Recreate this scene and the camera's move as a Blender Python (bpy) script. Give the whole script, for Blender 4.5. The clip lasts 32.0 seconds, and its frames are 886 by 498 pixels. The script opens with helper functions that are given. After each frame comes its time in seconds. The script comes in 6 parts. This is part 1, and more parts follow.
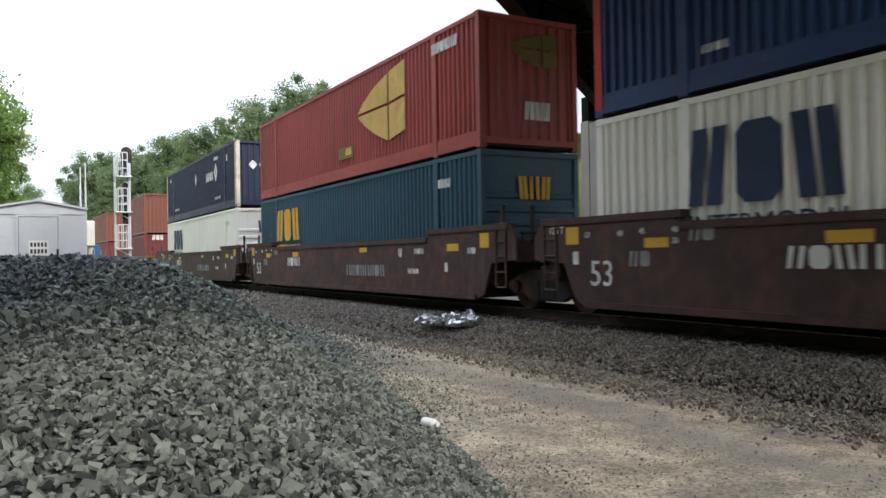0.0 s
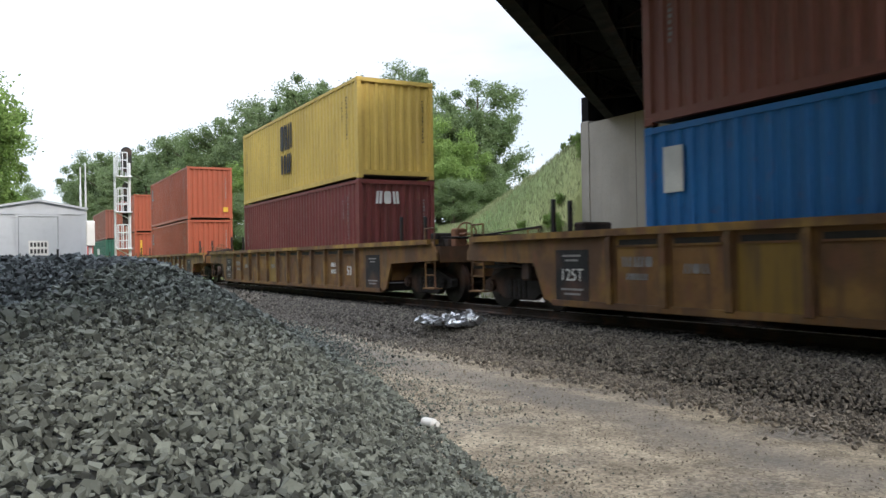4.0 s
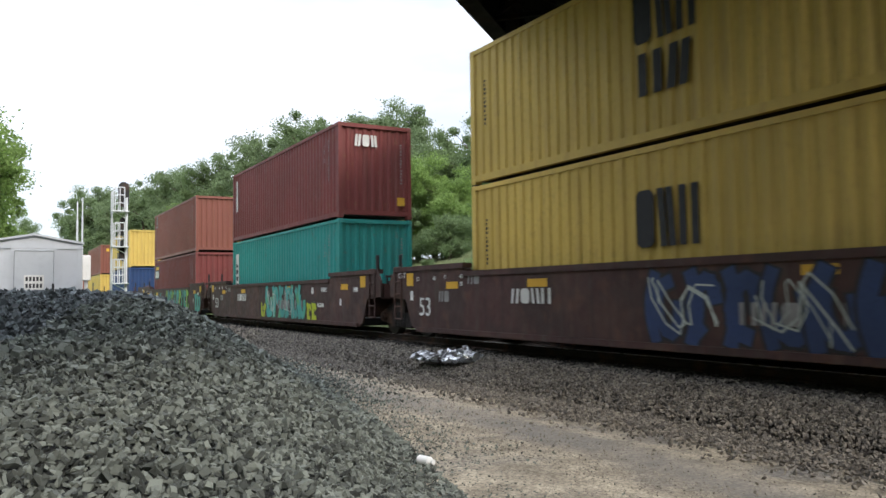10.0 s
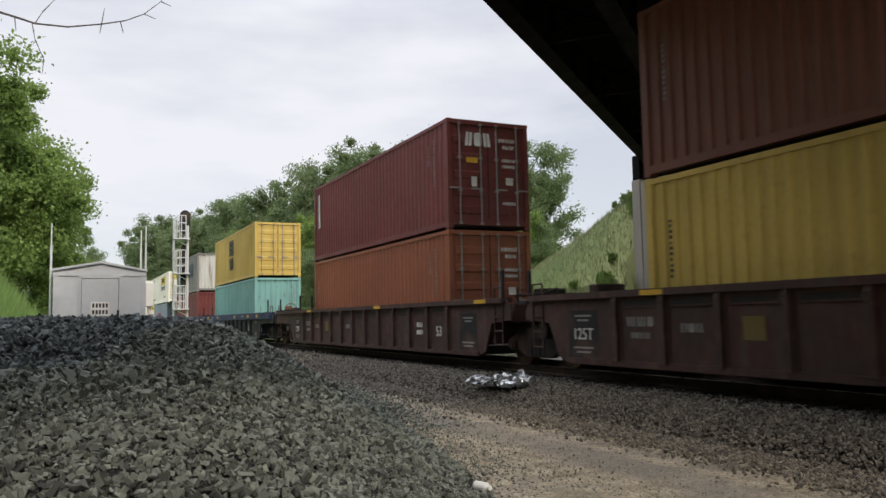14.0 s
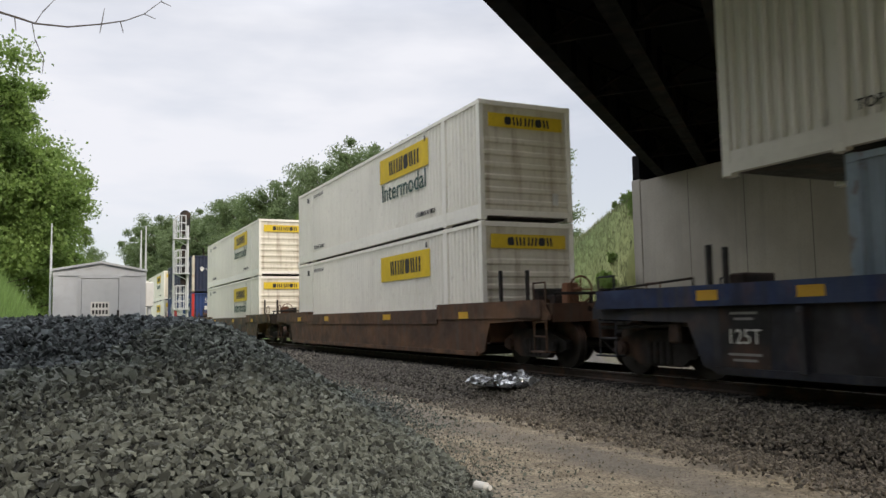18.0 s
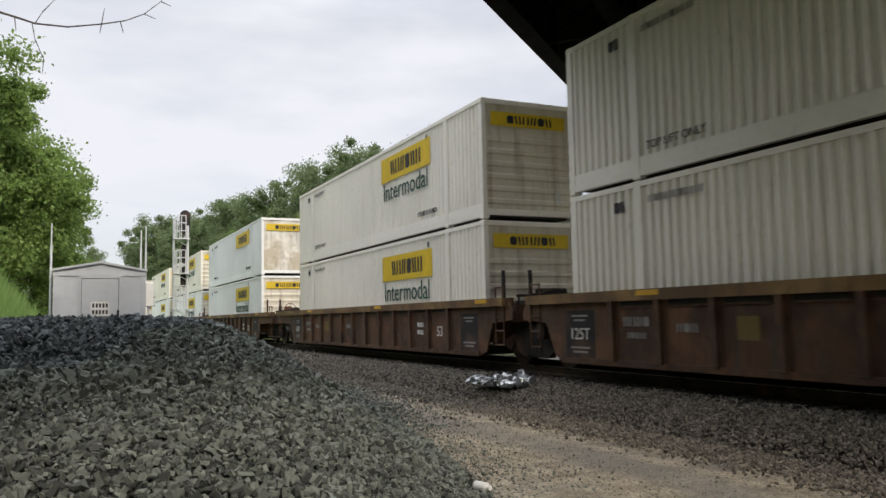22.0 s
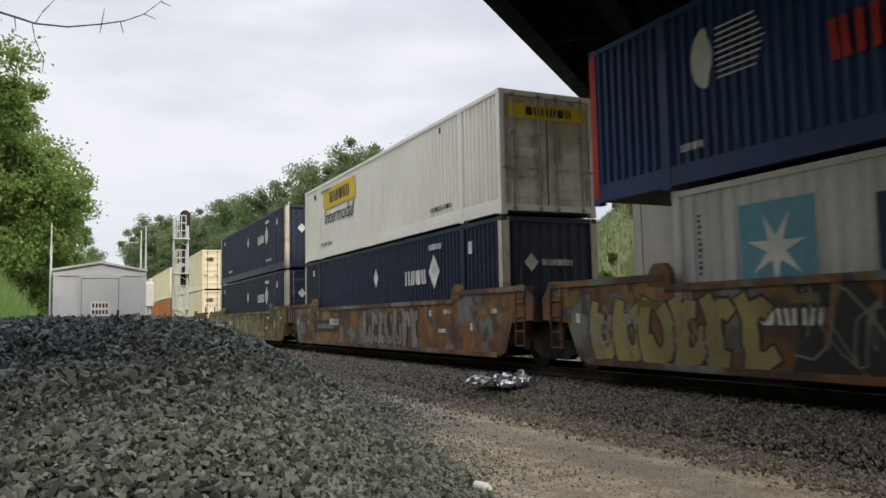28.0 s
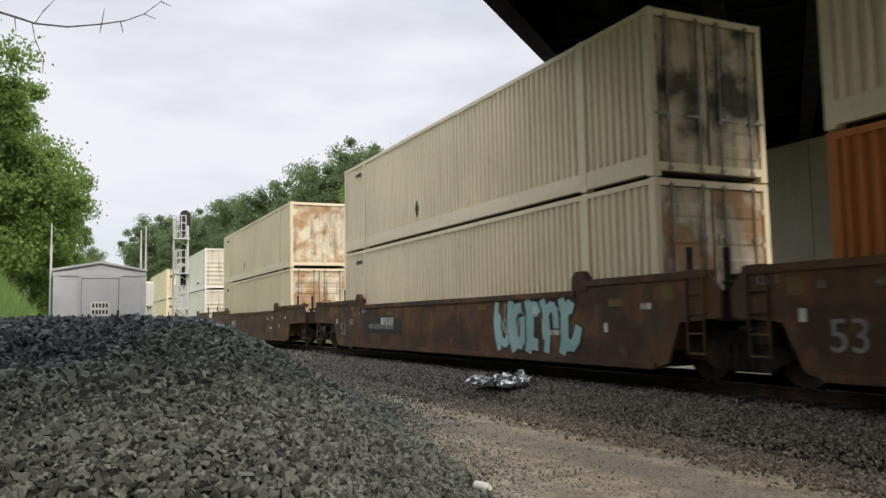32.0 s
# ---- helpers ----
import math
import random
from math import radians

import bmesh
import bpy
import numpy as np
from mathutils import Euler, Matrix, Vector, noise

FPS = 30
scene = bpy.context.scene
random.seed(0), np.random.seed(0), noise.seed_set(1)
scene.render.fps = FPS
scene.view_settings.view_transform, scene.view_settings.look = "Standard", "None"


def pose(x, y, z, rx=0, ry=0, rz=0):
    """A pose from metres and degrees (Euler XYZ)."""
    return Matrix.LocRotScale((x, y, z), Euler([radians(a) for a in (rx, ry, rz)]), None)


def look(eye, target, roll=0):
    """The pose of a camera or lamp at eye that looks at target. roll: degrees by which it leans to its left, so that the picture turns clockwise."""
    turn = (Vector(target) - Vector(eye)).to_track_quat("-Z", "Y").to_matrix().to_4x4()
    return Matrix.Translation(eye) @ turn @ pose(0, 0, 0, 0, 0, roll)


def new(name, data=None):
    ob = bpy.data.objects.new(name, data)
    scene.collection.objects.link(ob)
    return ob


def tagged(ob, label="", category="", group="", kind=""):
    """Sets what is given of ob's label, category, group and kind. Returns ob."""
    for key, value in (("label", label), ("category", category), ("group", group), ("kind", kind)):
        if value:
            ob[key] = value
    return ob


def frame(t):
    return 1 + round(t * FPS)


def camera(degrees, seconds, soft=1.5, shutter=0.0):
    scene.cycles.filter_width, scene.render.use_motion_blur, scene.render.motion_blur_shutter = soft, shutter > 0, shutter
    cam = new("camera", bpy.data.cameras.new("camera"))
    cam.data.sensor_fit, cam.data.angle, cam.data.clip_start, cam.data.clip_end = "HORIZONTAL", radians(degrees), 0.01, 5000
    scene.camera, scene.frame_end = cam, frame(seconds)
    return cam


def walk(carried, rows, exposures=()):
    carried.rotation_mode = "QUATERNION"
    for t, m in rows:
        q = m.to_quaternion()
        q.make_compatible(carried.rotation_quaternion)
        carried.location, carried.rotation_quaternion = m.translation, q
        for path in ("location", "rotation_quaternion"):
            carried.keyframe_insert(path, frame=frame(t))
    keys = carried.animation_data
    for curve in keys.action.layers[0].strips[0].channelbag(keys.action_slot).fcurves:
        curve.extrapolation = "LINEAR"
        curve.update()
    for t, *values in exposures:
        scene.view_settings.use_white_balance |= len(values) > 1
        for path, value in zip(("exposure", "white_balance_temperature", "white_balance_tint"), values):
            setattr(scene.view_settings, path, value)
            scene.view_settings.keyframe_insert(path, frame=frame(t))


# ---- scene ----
EYE = Vector((0.0, 0.0, 1.08))


def gaze(yaw, pitch, roll):
    """Camera pose from degrees to the right of the track, degrees up and degrees of lean."""
    a, b = radians(yaw), radians(pitch)
    way = Vector((math.sin(a) * math.cos(b), math.cos(a) * math.cos(b), math.sin(b)))
    return look(EYE, EYE + way, roll)


cam = camera(58.48, 32.0, soft=1.5, shutter=0.1)
walk(cam, [
    (0.0, gaze(29.103, 0.562, -0.981)), (7.6, gaze(29.103, 0.562, -0.981)), (8.0, gaze(29.496, 0.565, -0.979)),
    (8.5, gaze(29.381, 0.73, -0.946)), (9.0, gaze(29.384, 0.958, -0.923)), (9.5, gaze(29.348, 1.128, -0.921)),
    (10.0, gaze(29.391, 3.161, -0.765)), (10.5, gaze(29.506, 5.198, -0.485)), (11.0, gaze(29.816, 5.23, -0.428)),
    (11.5, gaze(29.737, 5.093, -0.478)), (12.0, gaze(26.745, 4.995, -0.943)), (12.5, gaze(25.495, 4.943, -1.113)),
    (32.0, gaze(25.495, 4.943, -1.113))],
    exposures=[(0.0, 0.32, 6280, 12), (9.5, 0.32, 6280, 12), (10.8, 0.2, 6500, 12), (13.0, -0.18, 6850, 13), (32.0, -0.18, 6850, 13)])

# ---- sky and sun ----
world = bpy.data.worlds.new("overcast_sky")
scene.world = world
world.use_nodes = True
wn, wl = world.node_tree.nodes, world.node_tree.links
wn.clear()
w_out = wn.new("ShaderNodeOutputWorld")
w_bg = wn.new("ShaderNodeBackground")
w_sky = wn.new("ShaderNodeTexSky")
w_sky.sky_type, w_sky.sun_disc = "NISHITA", False
w_sky.sun_elevation, w_sky.sun_rotation = radians(36), radians(173)
w_dim = wn.new("ShaderNodeMix")
w_dim.data_type, w_dim.blend_type = "RGBA", "MULTIPLY"
w_dim.inputs["Factor"].default_value = 1.0
w_dim.inputs["B"].default_value = (0.092, 0.092, 0.092, 1)
w_tc = wn.new("ShaderNodeTexCoord")
w_map = wn.new("ShaderNodeMapping")
w_map.inputs["Scale"].default_value = (1.0, 1.0, 3.6)
w_noise = wn.new("ShaderNodeTexNoise")
w_noise.inputs["Scale"].default_value = 2.3
w_noise.inputs["Detail"].default_value = 5.0
w_ramp = wn.new("ShaderNodeValToRGB")
w_ramp.color_ramp.elements[0].position, w_ramp.color_ramp.elements[0].color = 0.38, (0.62, 0.62, 0.62, 1)
w_ramp.color_ramp.elements[1].position, w_ramp.color_ramp.elements[1].color = 0.6, (1, 1, 1, 1)
w_mix = wn.new("ShaderNodeMix")
w_mix.data_type = "RGBA"
w_mix.inputs["B"].default_value = (0.795, 0.845, 0.93, 1)
wl.new(w_tc.outputs["Generated"], w_map.inputs["Vector"])
wl.new(w_map.outputs["Vector"], w_noise.inputs["Vector"])
wl.new(w_noise.outputs["Fac"], w_ramp.inputs["Fac"])
wl.new(w_sky.outputs["Color"], w_dim.inputs["A"])
wl.new(w_dim.outputs["Result"], w_mix.inputs["A"])
wl.new(w_ramp.outputs["Color"], w_mix.inputs["Factor"])
# an overcast sky is brighter towards the zenith
w_sep = wn.new("ShaderNodeSeparateXYZ")
w_zen = wn.new("ShaderNodeMapRange")
w_zen.inputs["To Min"].default_value, w_zen.inputs["To Max"].default_value = 1.2, 4.2
w_zen.inputs["From Min"].default_value = 0.36
wl.new(w_tc.outputs["Generated"], w_sep.inputs["Vector"])
wl.new(w_sep.outputs["Z"], w_zen.inputs["Value"])
wl.new(w_zen.outputs["Result"], w_bg.inputs["Strength"])
wl.new(w_mix.outputs["Result"], w_bg.inputs["Color"])
wl.new(w_bg.outputs["Background"], w_out.inputs["Surface"])

sun = bpy.data.lights.new("sun", "SUN")
sun.energy, sun.angle, sun.color = 2.35, radians(10), (1.0, 0.92, 0.8)
sun_ob = new("sun", sun)
sun_ob.matrix_world = look((0, 0, 0), (-0.12, 1.0, -0.73))


# ---- materials ----
def material(name, rgb, rough=0.7, metal=0.0, vary=0.25, grain=8.0, bump=0.15, bump_scale=60.0, dirt=None, dirt_amount=0.0,
             streak=False, spec=0.4, coords="Object", random_amount=0.0, dirt_scale=1.3, spots=0.0):
    """Procedural surface: base colour varied at two scales, dirt or rust in blotches or streaks, fine relief."""
    m = bpy.data.materials.new(name)
    m.use_nodes = True
    n, l = m.node_tree.nodes, m.node_tree.links
    b = n["Principled BSDF"]
    b.inputs["Roughness"].default_value, b.inputs["Metallic"].default_value = rough, metal
    b.inputs["Specular IOR Level"].default_value = spec
    tc = n.new("ShaderNodeTexCoord")
    out = tc.outputs[coords]

    def noise_tex(scale, detail, stretch=(1, 1, 1)):
        mp = n.new("ShaderNodeMapping")
        mp.inputs["Scale"].default_value = stretch
        t = n.new("ShaderNodeTexNoise")
        t.inputs["Scale"].default_value, t.inputs["Detail"].default_value = scale, detail
        l.new(out, mp.inputs["Vector"])
        l.new(mp.outputs["Vector"], t.inputs["Vector"])
        return t.outputs["Fac"]

    def mixed(a, bcol, fac, mode="MIX"):
        x = n.new("ShaderNodeMix")
        x.data_type, x.blend_type = "RGBA", mode
        for sock, val in (("A", a), ("B", bcol), ("Factor", fac)):
            if isinstance(val, bpy.types.NodeSocket):
                l.new(val, x.inputs[sock])
            else:
                x.inputs[sock].default_value = val
        return x.outputs["Result"]

    def ramp(fac, lo, hi, a=0.0, c=1.0):
        r = n.new("ShaderNodeMapRange")
        r.inputs["From Min"].default_value, r.inputs["From Max"].default_value = lo, hi
        r.inputs["To Min"].default_value, r.inputs["To Max"].default_value = a, c
        l.new(fac, r.inputs["Value"])
        return r.outputs["Result"]

    col = (*rgb, 1)
    dark = tuple(c * (1 - vary) for c in rgb) + (1,)
    light = tuple(min(1, c * (1 + 0.5 * vary)) for c in rgb) + (1,)
    col = mixed(dark, light, ramp(noise_tex(grain * 0.12, 4), 0.32, 0.68))
    col = mixed(col, dark, ramp(noise_tex(grain * 3, 3), 0.5, 0.75, 0, 0.6))
    if dirt:
        fac = noise_tex(dirt_scale * (1.6 if streak else 1), 6, (2.2, 2.2, 0.22) if streak else (1, 1, 1))
        col = mixed(col, (*dirt, 1), ramp(fac, 0.5, 0.72, 0, dirt_amount))
    if spots:
        col = mixed(col, (*RUST, 1), ramp(noise_tex(5.0, 5, (1, 1, 0.7)), 0.62, 0.68, 0, spots))
        col = mixed(col, (*RUST, 1), ramp(noise_tex(9.0, 3, (1, 1, 0.25)), 0.66, 0.74, 0, spots * 0.7))
    if random_amount:
        info = n.new("ShaderNodeObjectInfo")
        col = mixed(col, (0, 0, 0, 1), ramp(info.outputs["Random"], 0, 1, 0, random_amount))
    l.new(col, b.inputs["Base Color"])
    l.new(ramp(noise_tex(grain, 3), 0.3, 0.7, rough - 0.08, min(1, rough + 0.1)), b.inputs["Roughness"])
    if bump:
        bp = n.new("ShaderNodeBump")
        bp.inputs["Strength"].default_value, bp.inputs["Distance"].default_value = bump, 0.02
        l.new(noise_tex(bump_scale, 4), bp.inputs["Height"])
        l.new(bp.outputs["Normal"], b.inputs["Normal"])
    return m


RUST = (0.16, 0.07, 0.035)
GRIME = (0.06, 0.05, 0.04)
paints = {}


def paint(key, rgb, rust=0.25, dirt=RUST, rough=0.55, vary=0.2):
    if key not in paints:
        paints[key] = material("paint_" + key, rgb, rough=rough, vary=vary, grain=3, bump=0.05, bump_scale=40, dirt=dirt, spots=min(0.6, rust * 1.8) if max(rgb) < 0.5 else 0.1,
                               dirt_amount=rust, streak=True)
    return paints[key]



def car_paint(key, rgb, worn, chalk, scrawl=None, rusty=0.7):
    """Old car paint: base colour worn through in blotches, chalky patches, dark run-off streaks and small rust spots."""
    if "car_" + key in paints:
        return paints["car_" + key]
    m = material("paint_car_" + key, rgb, rough=0.75, vary=0.3, grain=5, bump=0.25, bump_scale=30, dirt=GRIME, dirt_amount=0.7, streak=True)
    n, l = m.node_tree.nodes, m.node_tree.links
    b = n["Principled BSDF"]
    col = b.inputs["Base Color"].links[0].from_socket
    tc = n.new("ShaderNodeTexCoord")
    layers = [(0.7, 8, 0.5, 0.62, chalk, 0.75, (1, 1, 1.6), 2), (1.1, 9, 0.47, 0.6, worn, 0.9, (1, 0.8, 1), 0), (2.6, 8, 0.56, 0.66, RUST, rusty, (1, 1, 0.8), 5), (4.0, 6, 0.55, 0.75, worn, 0.8, (1.6, 1.6, 0.12), 9)]
    if scrawl:
        layers.insert(1, (0.9, 3, 0.53, 0.57, scrawl, 0.75, (1, 0.7, 1), 14))
        layers.insert(2, (1.5, 4, 0.56, 0.6, (0.03, 0.03, 0.035), 0.8, (1, 1, 0.8), 21))
    for scale, detail, lo, hi, rgb2, amount, stretch, off in layers:
        mp = n.new("ShaderNodeMapping")
        mp.inputs["Scale"].default_value, mp.inputs["Location"].default_value = stretch, (off, off * 1.7, off)
        oi = n.new("ShaderNodeObjectInfo")
        ad = n.new("ShaderNodeVectorMath")
        ad.operation = "MULTIPLY_ADD"
        ad.inputs[1].default_value = (37, 37, 37)
        l.new(oi.outputs["Random"], ad.inputs[0])
        l.new(tc.outputs["Object"], ad.inputs[2])
        l.new(ad.outputs["Vector"], mp.inputs["Vector"])
        t = n.new("ShaderNodeTexNoise")
        t.inputs["Scale"].default_value, t.inputs["Detail"].default_value = scale, detail
        l.new(mp.outputs["Vector"], t.inputs["Vector"])
        r = n.new("ShaderNodeMapRange")
        r.inputs["From Min"].default_value, r.inputs["From Max"].default_value, r.inputs["To Max"].default_value = lo, hi, amount
        l.new(t.outputs["Fac"], r.inputs["Value"])
        x = n.new("ShaderNodeMix")
        x.data_type = "RGBA"
        l.new(r.outputs["Result"], x.inputs["Factor"])
        l.new(col, x.inputs["A"])
        x.inputs["B"].default_value = (*rgb2, 1)
        col = x.outputs["Result"]
    l.new(col, b.inputs["Base Color"])
    paints["car_" + key] = m
    return m


M_ORANGE = lambda: paint("orange_red", (0.31, 0.068, 0.03))
M_BROWN = lambda: paint("container_brown", (0.195, 0.064, 0.043))
M_MAROON = lambda: paint("maroon", (0.158, 0.034, 0.03), dirt=GRIME)
M_RED = lambda: paint("bright_red", (0.42, 0.022, 0.02), dirt=GRIME)
M_YELLOW = lambda: paint("straw_yellow", (0.55, 0.385, 0.09), dirt=(0.2, 0.12, 0.05))
M_NAVY = lambda: paint("navy", (0.013, 0.021, 0.05), rust=0.12, dirt=GRIME)
M_BLUE = lambda: paint("stack_blue", (0.015, 0.043, 0.14), rust=0.15, dirt=GRIME)
M_SEABLUE = lambda: paint("sea_blue", (0.013, 0.043, 0.125), rust=0.15, dirt=GRIME)
M_SKYBLUE = lambda: paint("sky_blue", (0.01, 0.13, 0.36), rust=0.12, dirt=GRIME)
M_TEAL = lambda: paint("teal", (0.02, 0.23, 0.2), rust=0.15, dirt=GRIME)
M_PALETEAL = lambda: paint("pale_teal", (0.2, 0.42, 0.39), rust=0.3, dirt=GRIME)
M_GREEN = lambda: paint("dark_green", (0.015, 0.085, 0.055), rust=0.15, dirt=GRIME)
M_GREY = lambda: paint("container_grey", (0.35, 0.37, 0.37), rust=0.35)
M_SLATE = lambda: paint("slate_blue", (0.25, 0.31, 0.36), rust=0.4)
M_DULLGREY = lambda: paint("dull_grey", (0.2, 0.205, 0.19), rust=0.45)
M_DARKTEAL = lambda: paint("dark_teal_blue", (0.02, 0.065, 0.095), rust=0.15, dirt=GRIME)
M_WHITE = lambda: paint("box_white", (0.81, 0.775, 0.69), rust=0.12, dirt=(0.42, 0.36, 0.28), vary=0.08)
M_COOLWHITE = lambda: paint("cool_white", (0.8, 0.81, 0.8), rust=0.12, dirt=(0.4, 0.36, 0.3), vary=0.08)
M_CREAM = lambda: paint("cream", (0.8, 0.7, 0.5), rust=0.15, dirt=(0.36, 0.27, 0.16), vary=0.1)
M_SCHORANGE = lambda: paint("pumpkin", (0.5, 0.165, 0.035), rust=0.25, dirt=(0.16, 0.07, 0.03))
M_CARBROWN = lambda: car_paint("brown", (0.058, 0.025, 0.021), (0.04, 0.022, 0.018), (0.075, 0.038, 0.028), rusty=0.2)
M_CARRUST = lambda: car_paint("rust", (0.088, 0.041, 0.02), (0.045, 0.023, 0.014), (0.125, 0.062, 0.028), rusty=0.4)
M_CARYELLOW = lambda: car_paint("yellow", (0.27, 0.15, 0.03), (0.1, 0.05, 0.025), (0.32, 0.2, 0.05))
M_CAROCHRE = lambda: car_paint("ochre", (0.085, 0.052, 0.018), (0.035, 0.023, 0.014), (0.11, 0.075, 0.026))
M_CAROLIVE = lambda: car_paint("olive", (0.175, 0.088, 0.026), (0.085, 0.045, 0.024), (0.24, 0.135, 0.035))
M_CARPATCHY = lambda: car_paint("patchy", (0.22, 0.13, 0.028), (0.08, 0.05, 0.025), (0.34, 0.23, 0.05), (0.2, 0.24, 0.2))
M_CARGRAFF = lambda: car_paint("scrawled", (0.2, 0.085, 0.022), (0.06, 0.035, 0.025), (0.26, 0.17, 0.04), (0.12, 0.17, 0.17))
M_CARDIRT = lambda: car_paint("dirty_orange", (0.105, 0.048, 0.019), (0.045, 0.025, 0.016), (0.15, 0.08, 0.026))
M_CARBLUETOP = lambda: car_paint("blue_top", (0.022, 0.042, 0.12), (0.015, 0.022, 0.05), (0.04, 0.06, 0.12), rusty=0.2)
M_CARTAN = lambda: car_paint("tan", (0.19, 0.11, 0.042), (0.09, 0.052, 0.025), (0.26, 0.16, 0.06))
M_CARBLUE = lambda: car_paint("blue", (0.02, 0.024, 0.04), (0.013, 0.012, 0.013), (0.045, 0.042, 0.045), rusty=0.15)
mat_black = material("black_steel", (0.018, 0.017, 0.016), rough=0.75, vary=0.3, dirt=RUST, dirt_amount=0.3)
mat_truck = material("truck_steel", (0.016, 0.013, 0.011), rough=0.85, vary=0.3, dirt=RUST, dirt_amount=0.4)
mat_wheel = material("wheel_steel", (0.035, 0.028, 0.024), rough=0.6, metal=0.3, vary=0.3, dirt=RUST, dirt_amount=0.6)
# rail sides: base darkened for the shade under the train, with rust over it
mat_rail = material("rail_steel", (0.035, 0.024, 0.018), rough=0.85, dirt=RUST, dirt_amount=0.4, dirt_scale=4)
mat_railhead = material("polished_rail_head", (0.45, 0.43, 0.41), rough=0.3, metal=0.9, vary=0.15)
mat_rust = material("rusted_steel", RUST, rough=0.85, vary=0.4)
mat_white_mark = material("white_marking", (0.62, 0.61, 0.57), rough=0.7, vary=0.25, grain=10)
mat_rusty_post = material("rust_stained_cream", (0.58, 0.53, 0.42), rough=0.7, vary=0.25, grain=10, dirt=(0.3, 0.16, 0.05), dirt_amount=0.9, dirt_scale=2.5)
mat_mustard = material("faded_mustard_marking", (0.16, 0.11, 0.03), rough=0.75, vary=0.3, grain=10, dirt=GRIME, dirt_amount=0.5)
mat_faded_yellow = material("faded_yellow_marking", (0.5, 0.34, 0.09), rough=0.75, vary=0.3, grain=10, dirt=(0.3, 0.06, 0.04), dirt_amount=0.5)
mat_lemon_mark = material("lemon_marking", (0.68, 0.47, 0.022), rough=0.65, vary=0.2, grain=10, dirt=GRIME, dirt_amount=0.25)
mat_yellow_mark = material("yellow_marking", (0.6, 0.34, 0.03), rough=0.65, vary=0.25, grain=10, dirt=GRIME, dirt_amount=0.35)
mat_black_mark = material("black_marking", (0.02, 0.02, 0.022), rough=0.65, vary=0.2)
mat_green_mark = material("green_marking", (0.02, 0.07, 0.06), rough=0.65, vary=0.2)
mat_navy_mark = material("navy_marking", (0.015, 0.03, 0.07), rough=0.65, vary=0.2)
mat_dim_mark = material("dim_marking", (0.23, 0.22, 0.21), rough=0.7, vary=0.3, grain=20)
mat_stencil = material("stencil_black", (0.014, 0.013, 0.013), rough=0.75, vary=0.4, grain=10, dirt=RUST, dirt_amount=0.5)
mat_rod = material("locking_rod_steel", (0.3, 0.29, 0.27), rough=0.5, metal=0.4, vary=0.3, dirt=RUST, dirt_amount=0.4)
mat_red_mark = material("red_marking", (0.45, 0.03, 0.02), rough=0.65, vary=0.2)
mat_pale_blue = material("pale_blue_marking", (0.12, 0.31, 0.39), rough=0.65, vary=0.2, dirt=GRIME, dirt_amount=0.3)
mat_tag_dim = material("spray_dim", (0.2, 0.17, 0.15), rough=0.6, vary=0.4, grain=6)
mat_tag_forest = material("spray_forest", (0.03, 0.1, 0.04), rough=0.6, vary=0.4, grain=6)
mat_tag_olive = material("spray_olive", (0.27, 0.22, 0.08), rough=0.6, vary=0.4, grain=6)
mat_tag_teal = material("spray_teal", (0.045, 0.3, 0.27), rough=0.6, vary=0.4, grain=6, dirt=(0.1, 0.3, 0.06), dirt_amount=1.0, dirt_scale=1.6)
mat_tag_green = material("spray_green", (0.2, 0.4, 0.05), rough=0.6, vary=0.4, grain=6)
mat_tag_blue = material("spray_blue", (0.025, 0.045, 0.12), rough=0.6, vary=0.4, grain=6)
mat_tag_pale = material("spray_pale", (0.42, 0.45, 0.4), rough=0.6, vary=0.4, grain=6)
mat_tag_black = material("spray_black", (0.02, 0.02, 0.02), rough=0.6, vary=0.4, grain=6)
mat_tag_sand = material("spray_sand", (0.34, 0.24, 0.15), rough=0.6, vary=0.4, grain=6)
mat_tag_ice = material("spray_ice", (0.3, 0.48, 0.47), rough=0.6, vary=0.3, grain=6)
mat_tag_lime = material("spray_lime", (0.42, 0.48, 0.02), rough=0.6, vary=0.3, grain=6)
mat_concrete = material("bridge_concrete", (0.27, 0.249, 0.216), rough=0.9, vary=0.16, grain=4, bump=0.2, bump_scale=14, dirt=(0.2, 0.19, 0.17),
                        dirt_amount=0.5, streak=True, coords="Object", dirt_scale=0.6)
mat_joint = material("joint_filler", (0.13, 0.12, 0.105), rough=0.95, vary=0.3)
# near-black concrete and girder colours hold the shade under the deck
mat_deck_shade = material("shade_dark_concrete", (0.01, 0.01, 0.01), rough=0.98, vary=0.4, grain=2, spec=0.05)
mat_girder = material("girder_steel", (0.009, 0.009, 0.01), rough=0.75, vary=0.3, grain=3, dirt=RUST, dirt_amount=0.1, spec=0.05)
mat_galv = material("galvanized_sheet", (0.5, 0.52, 0.545), rough=0.38, metal=0.5, vary=0.1, grain=2.5, bump=0.04, bump_scale=4, dirt=(0.5, 0.51, 0.52), dirt_amount=0.6, streak=True)
mat_galv_door = material("dull_galvanized_door", (0.43, 0.45, 0.47), rough=0.45, metal=0.5, vary=0.1, grain=2.5, bump=0.04, bump_scale=4)
mat_galv_rail = material("galvanized_tube", (0.62, 0.63, 0.64), rough=0.5, metal=0.3, vary=0.1)
mat_bottle = material("white_plastic", (0.75, 0.75, 0.72), rough=0.4, vary=0.06, bump=0)
mat_foil = material("crumpled_metal", (0.42, 0.43, 0.44), rough=0.3, metal=0.75, vary=0.3, grain=14, bump=0.6, bump_scale=20)
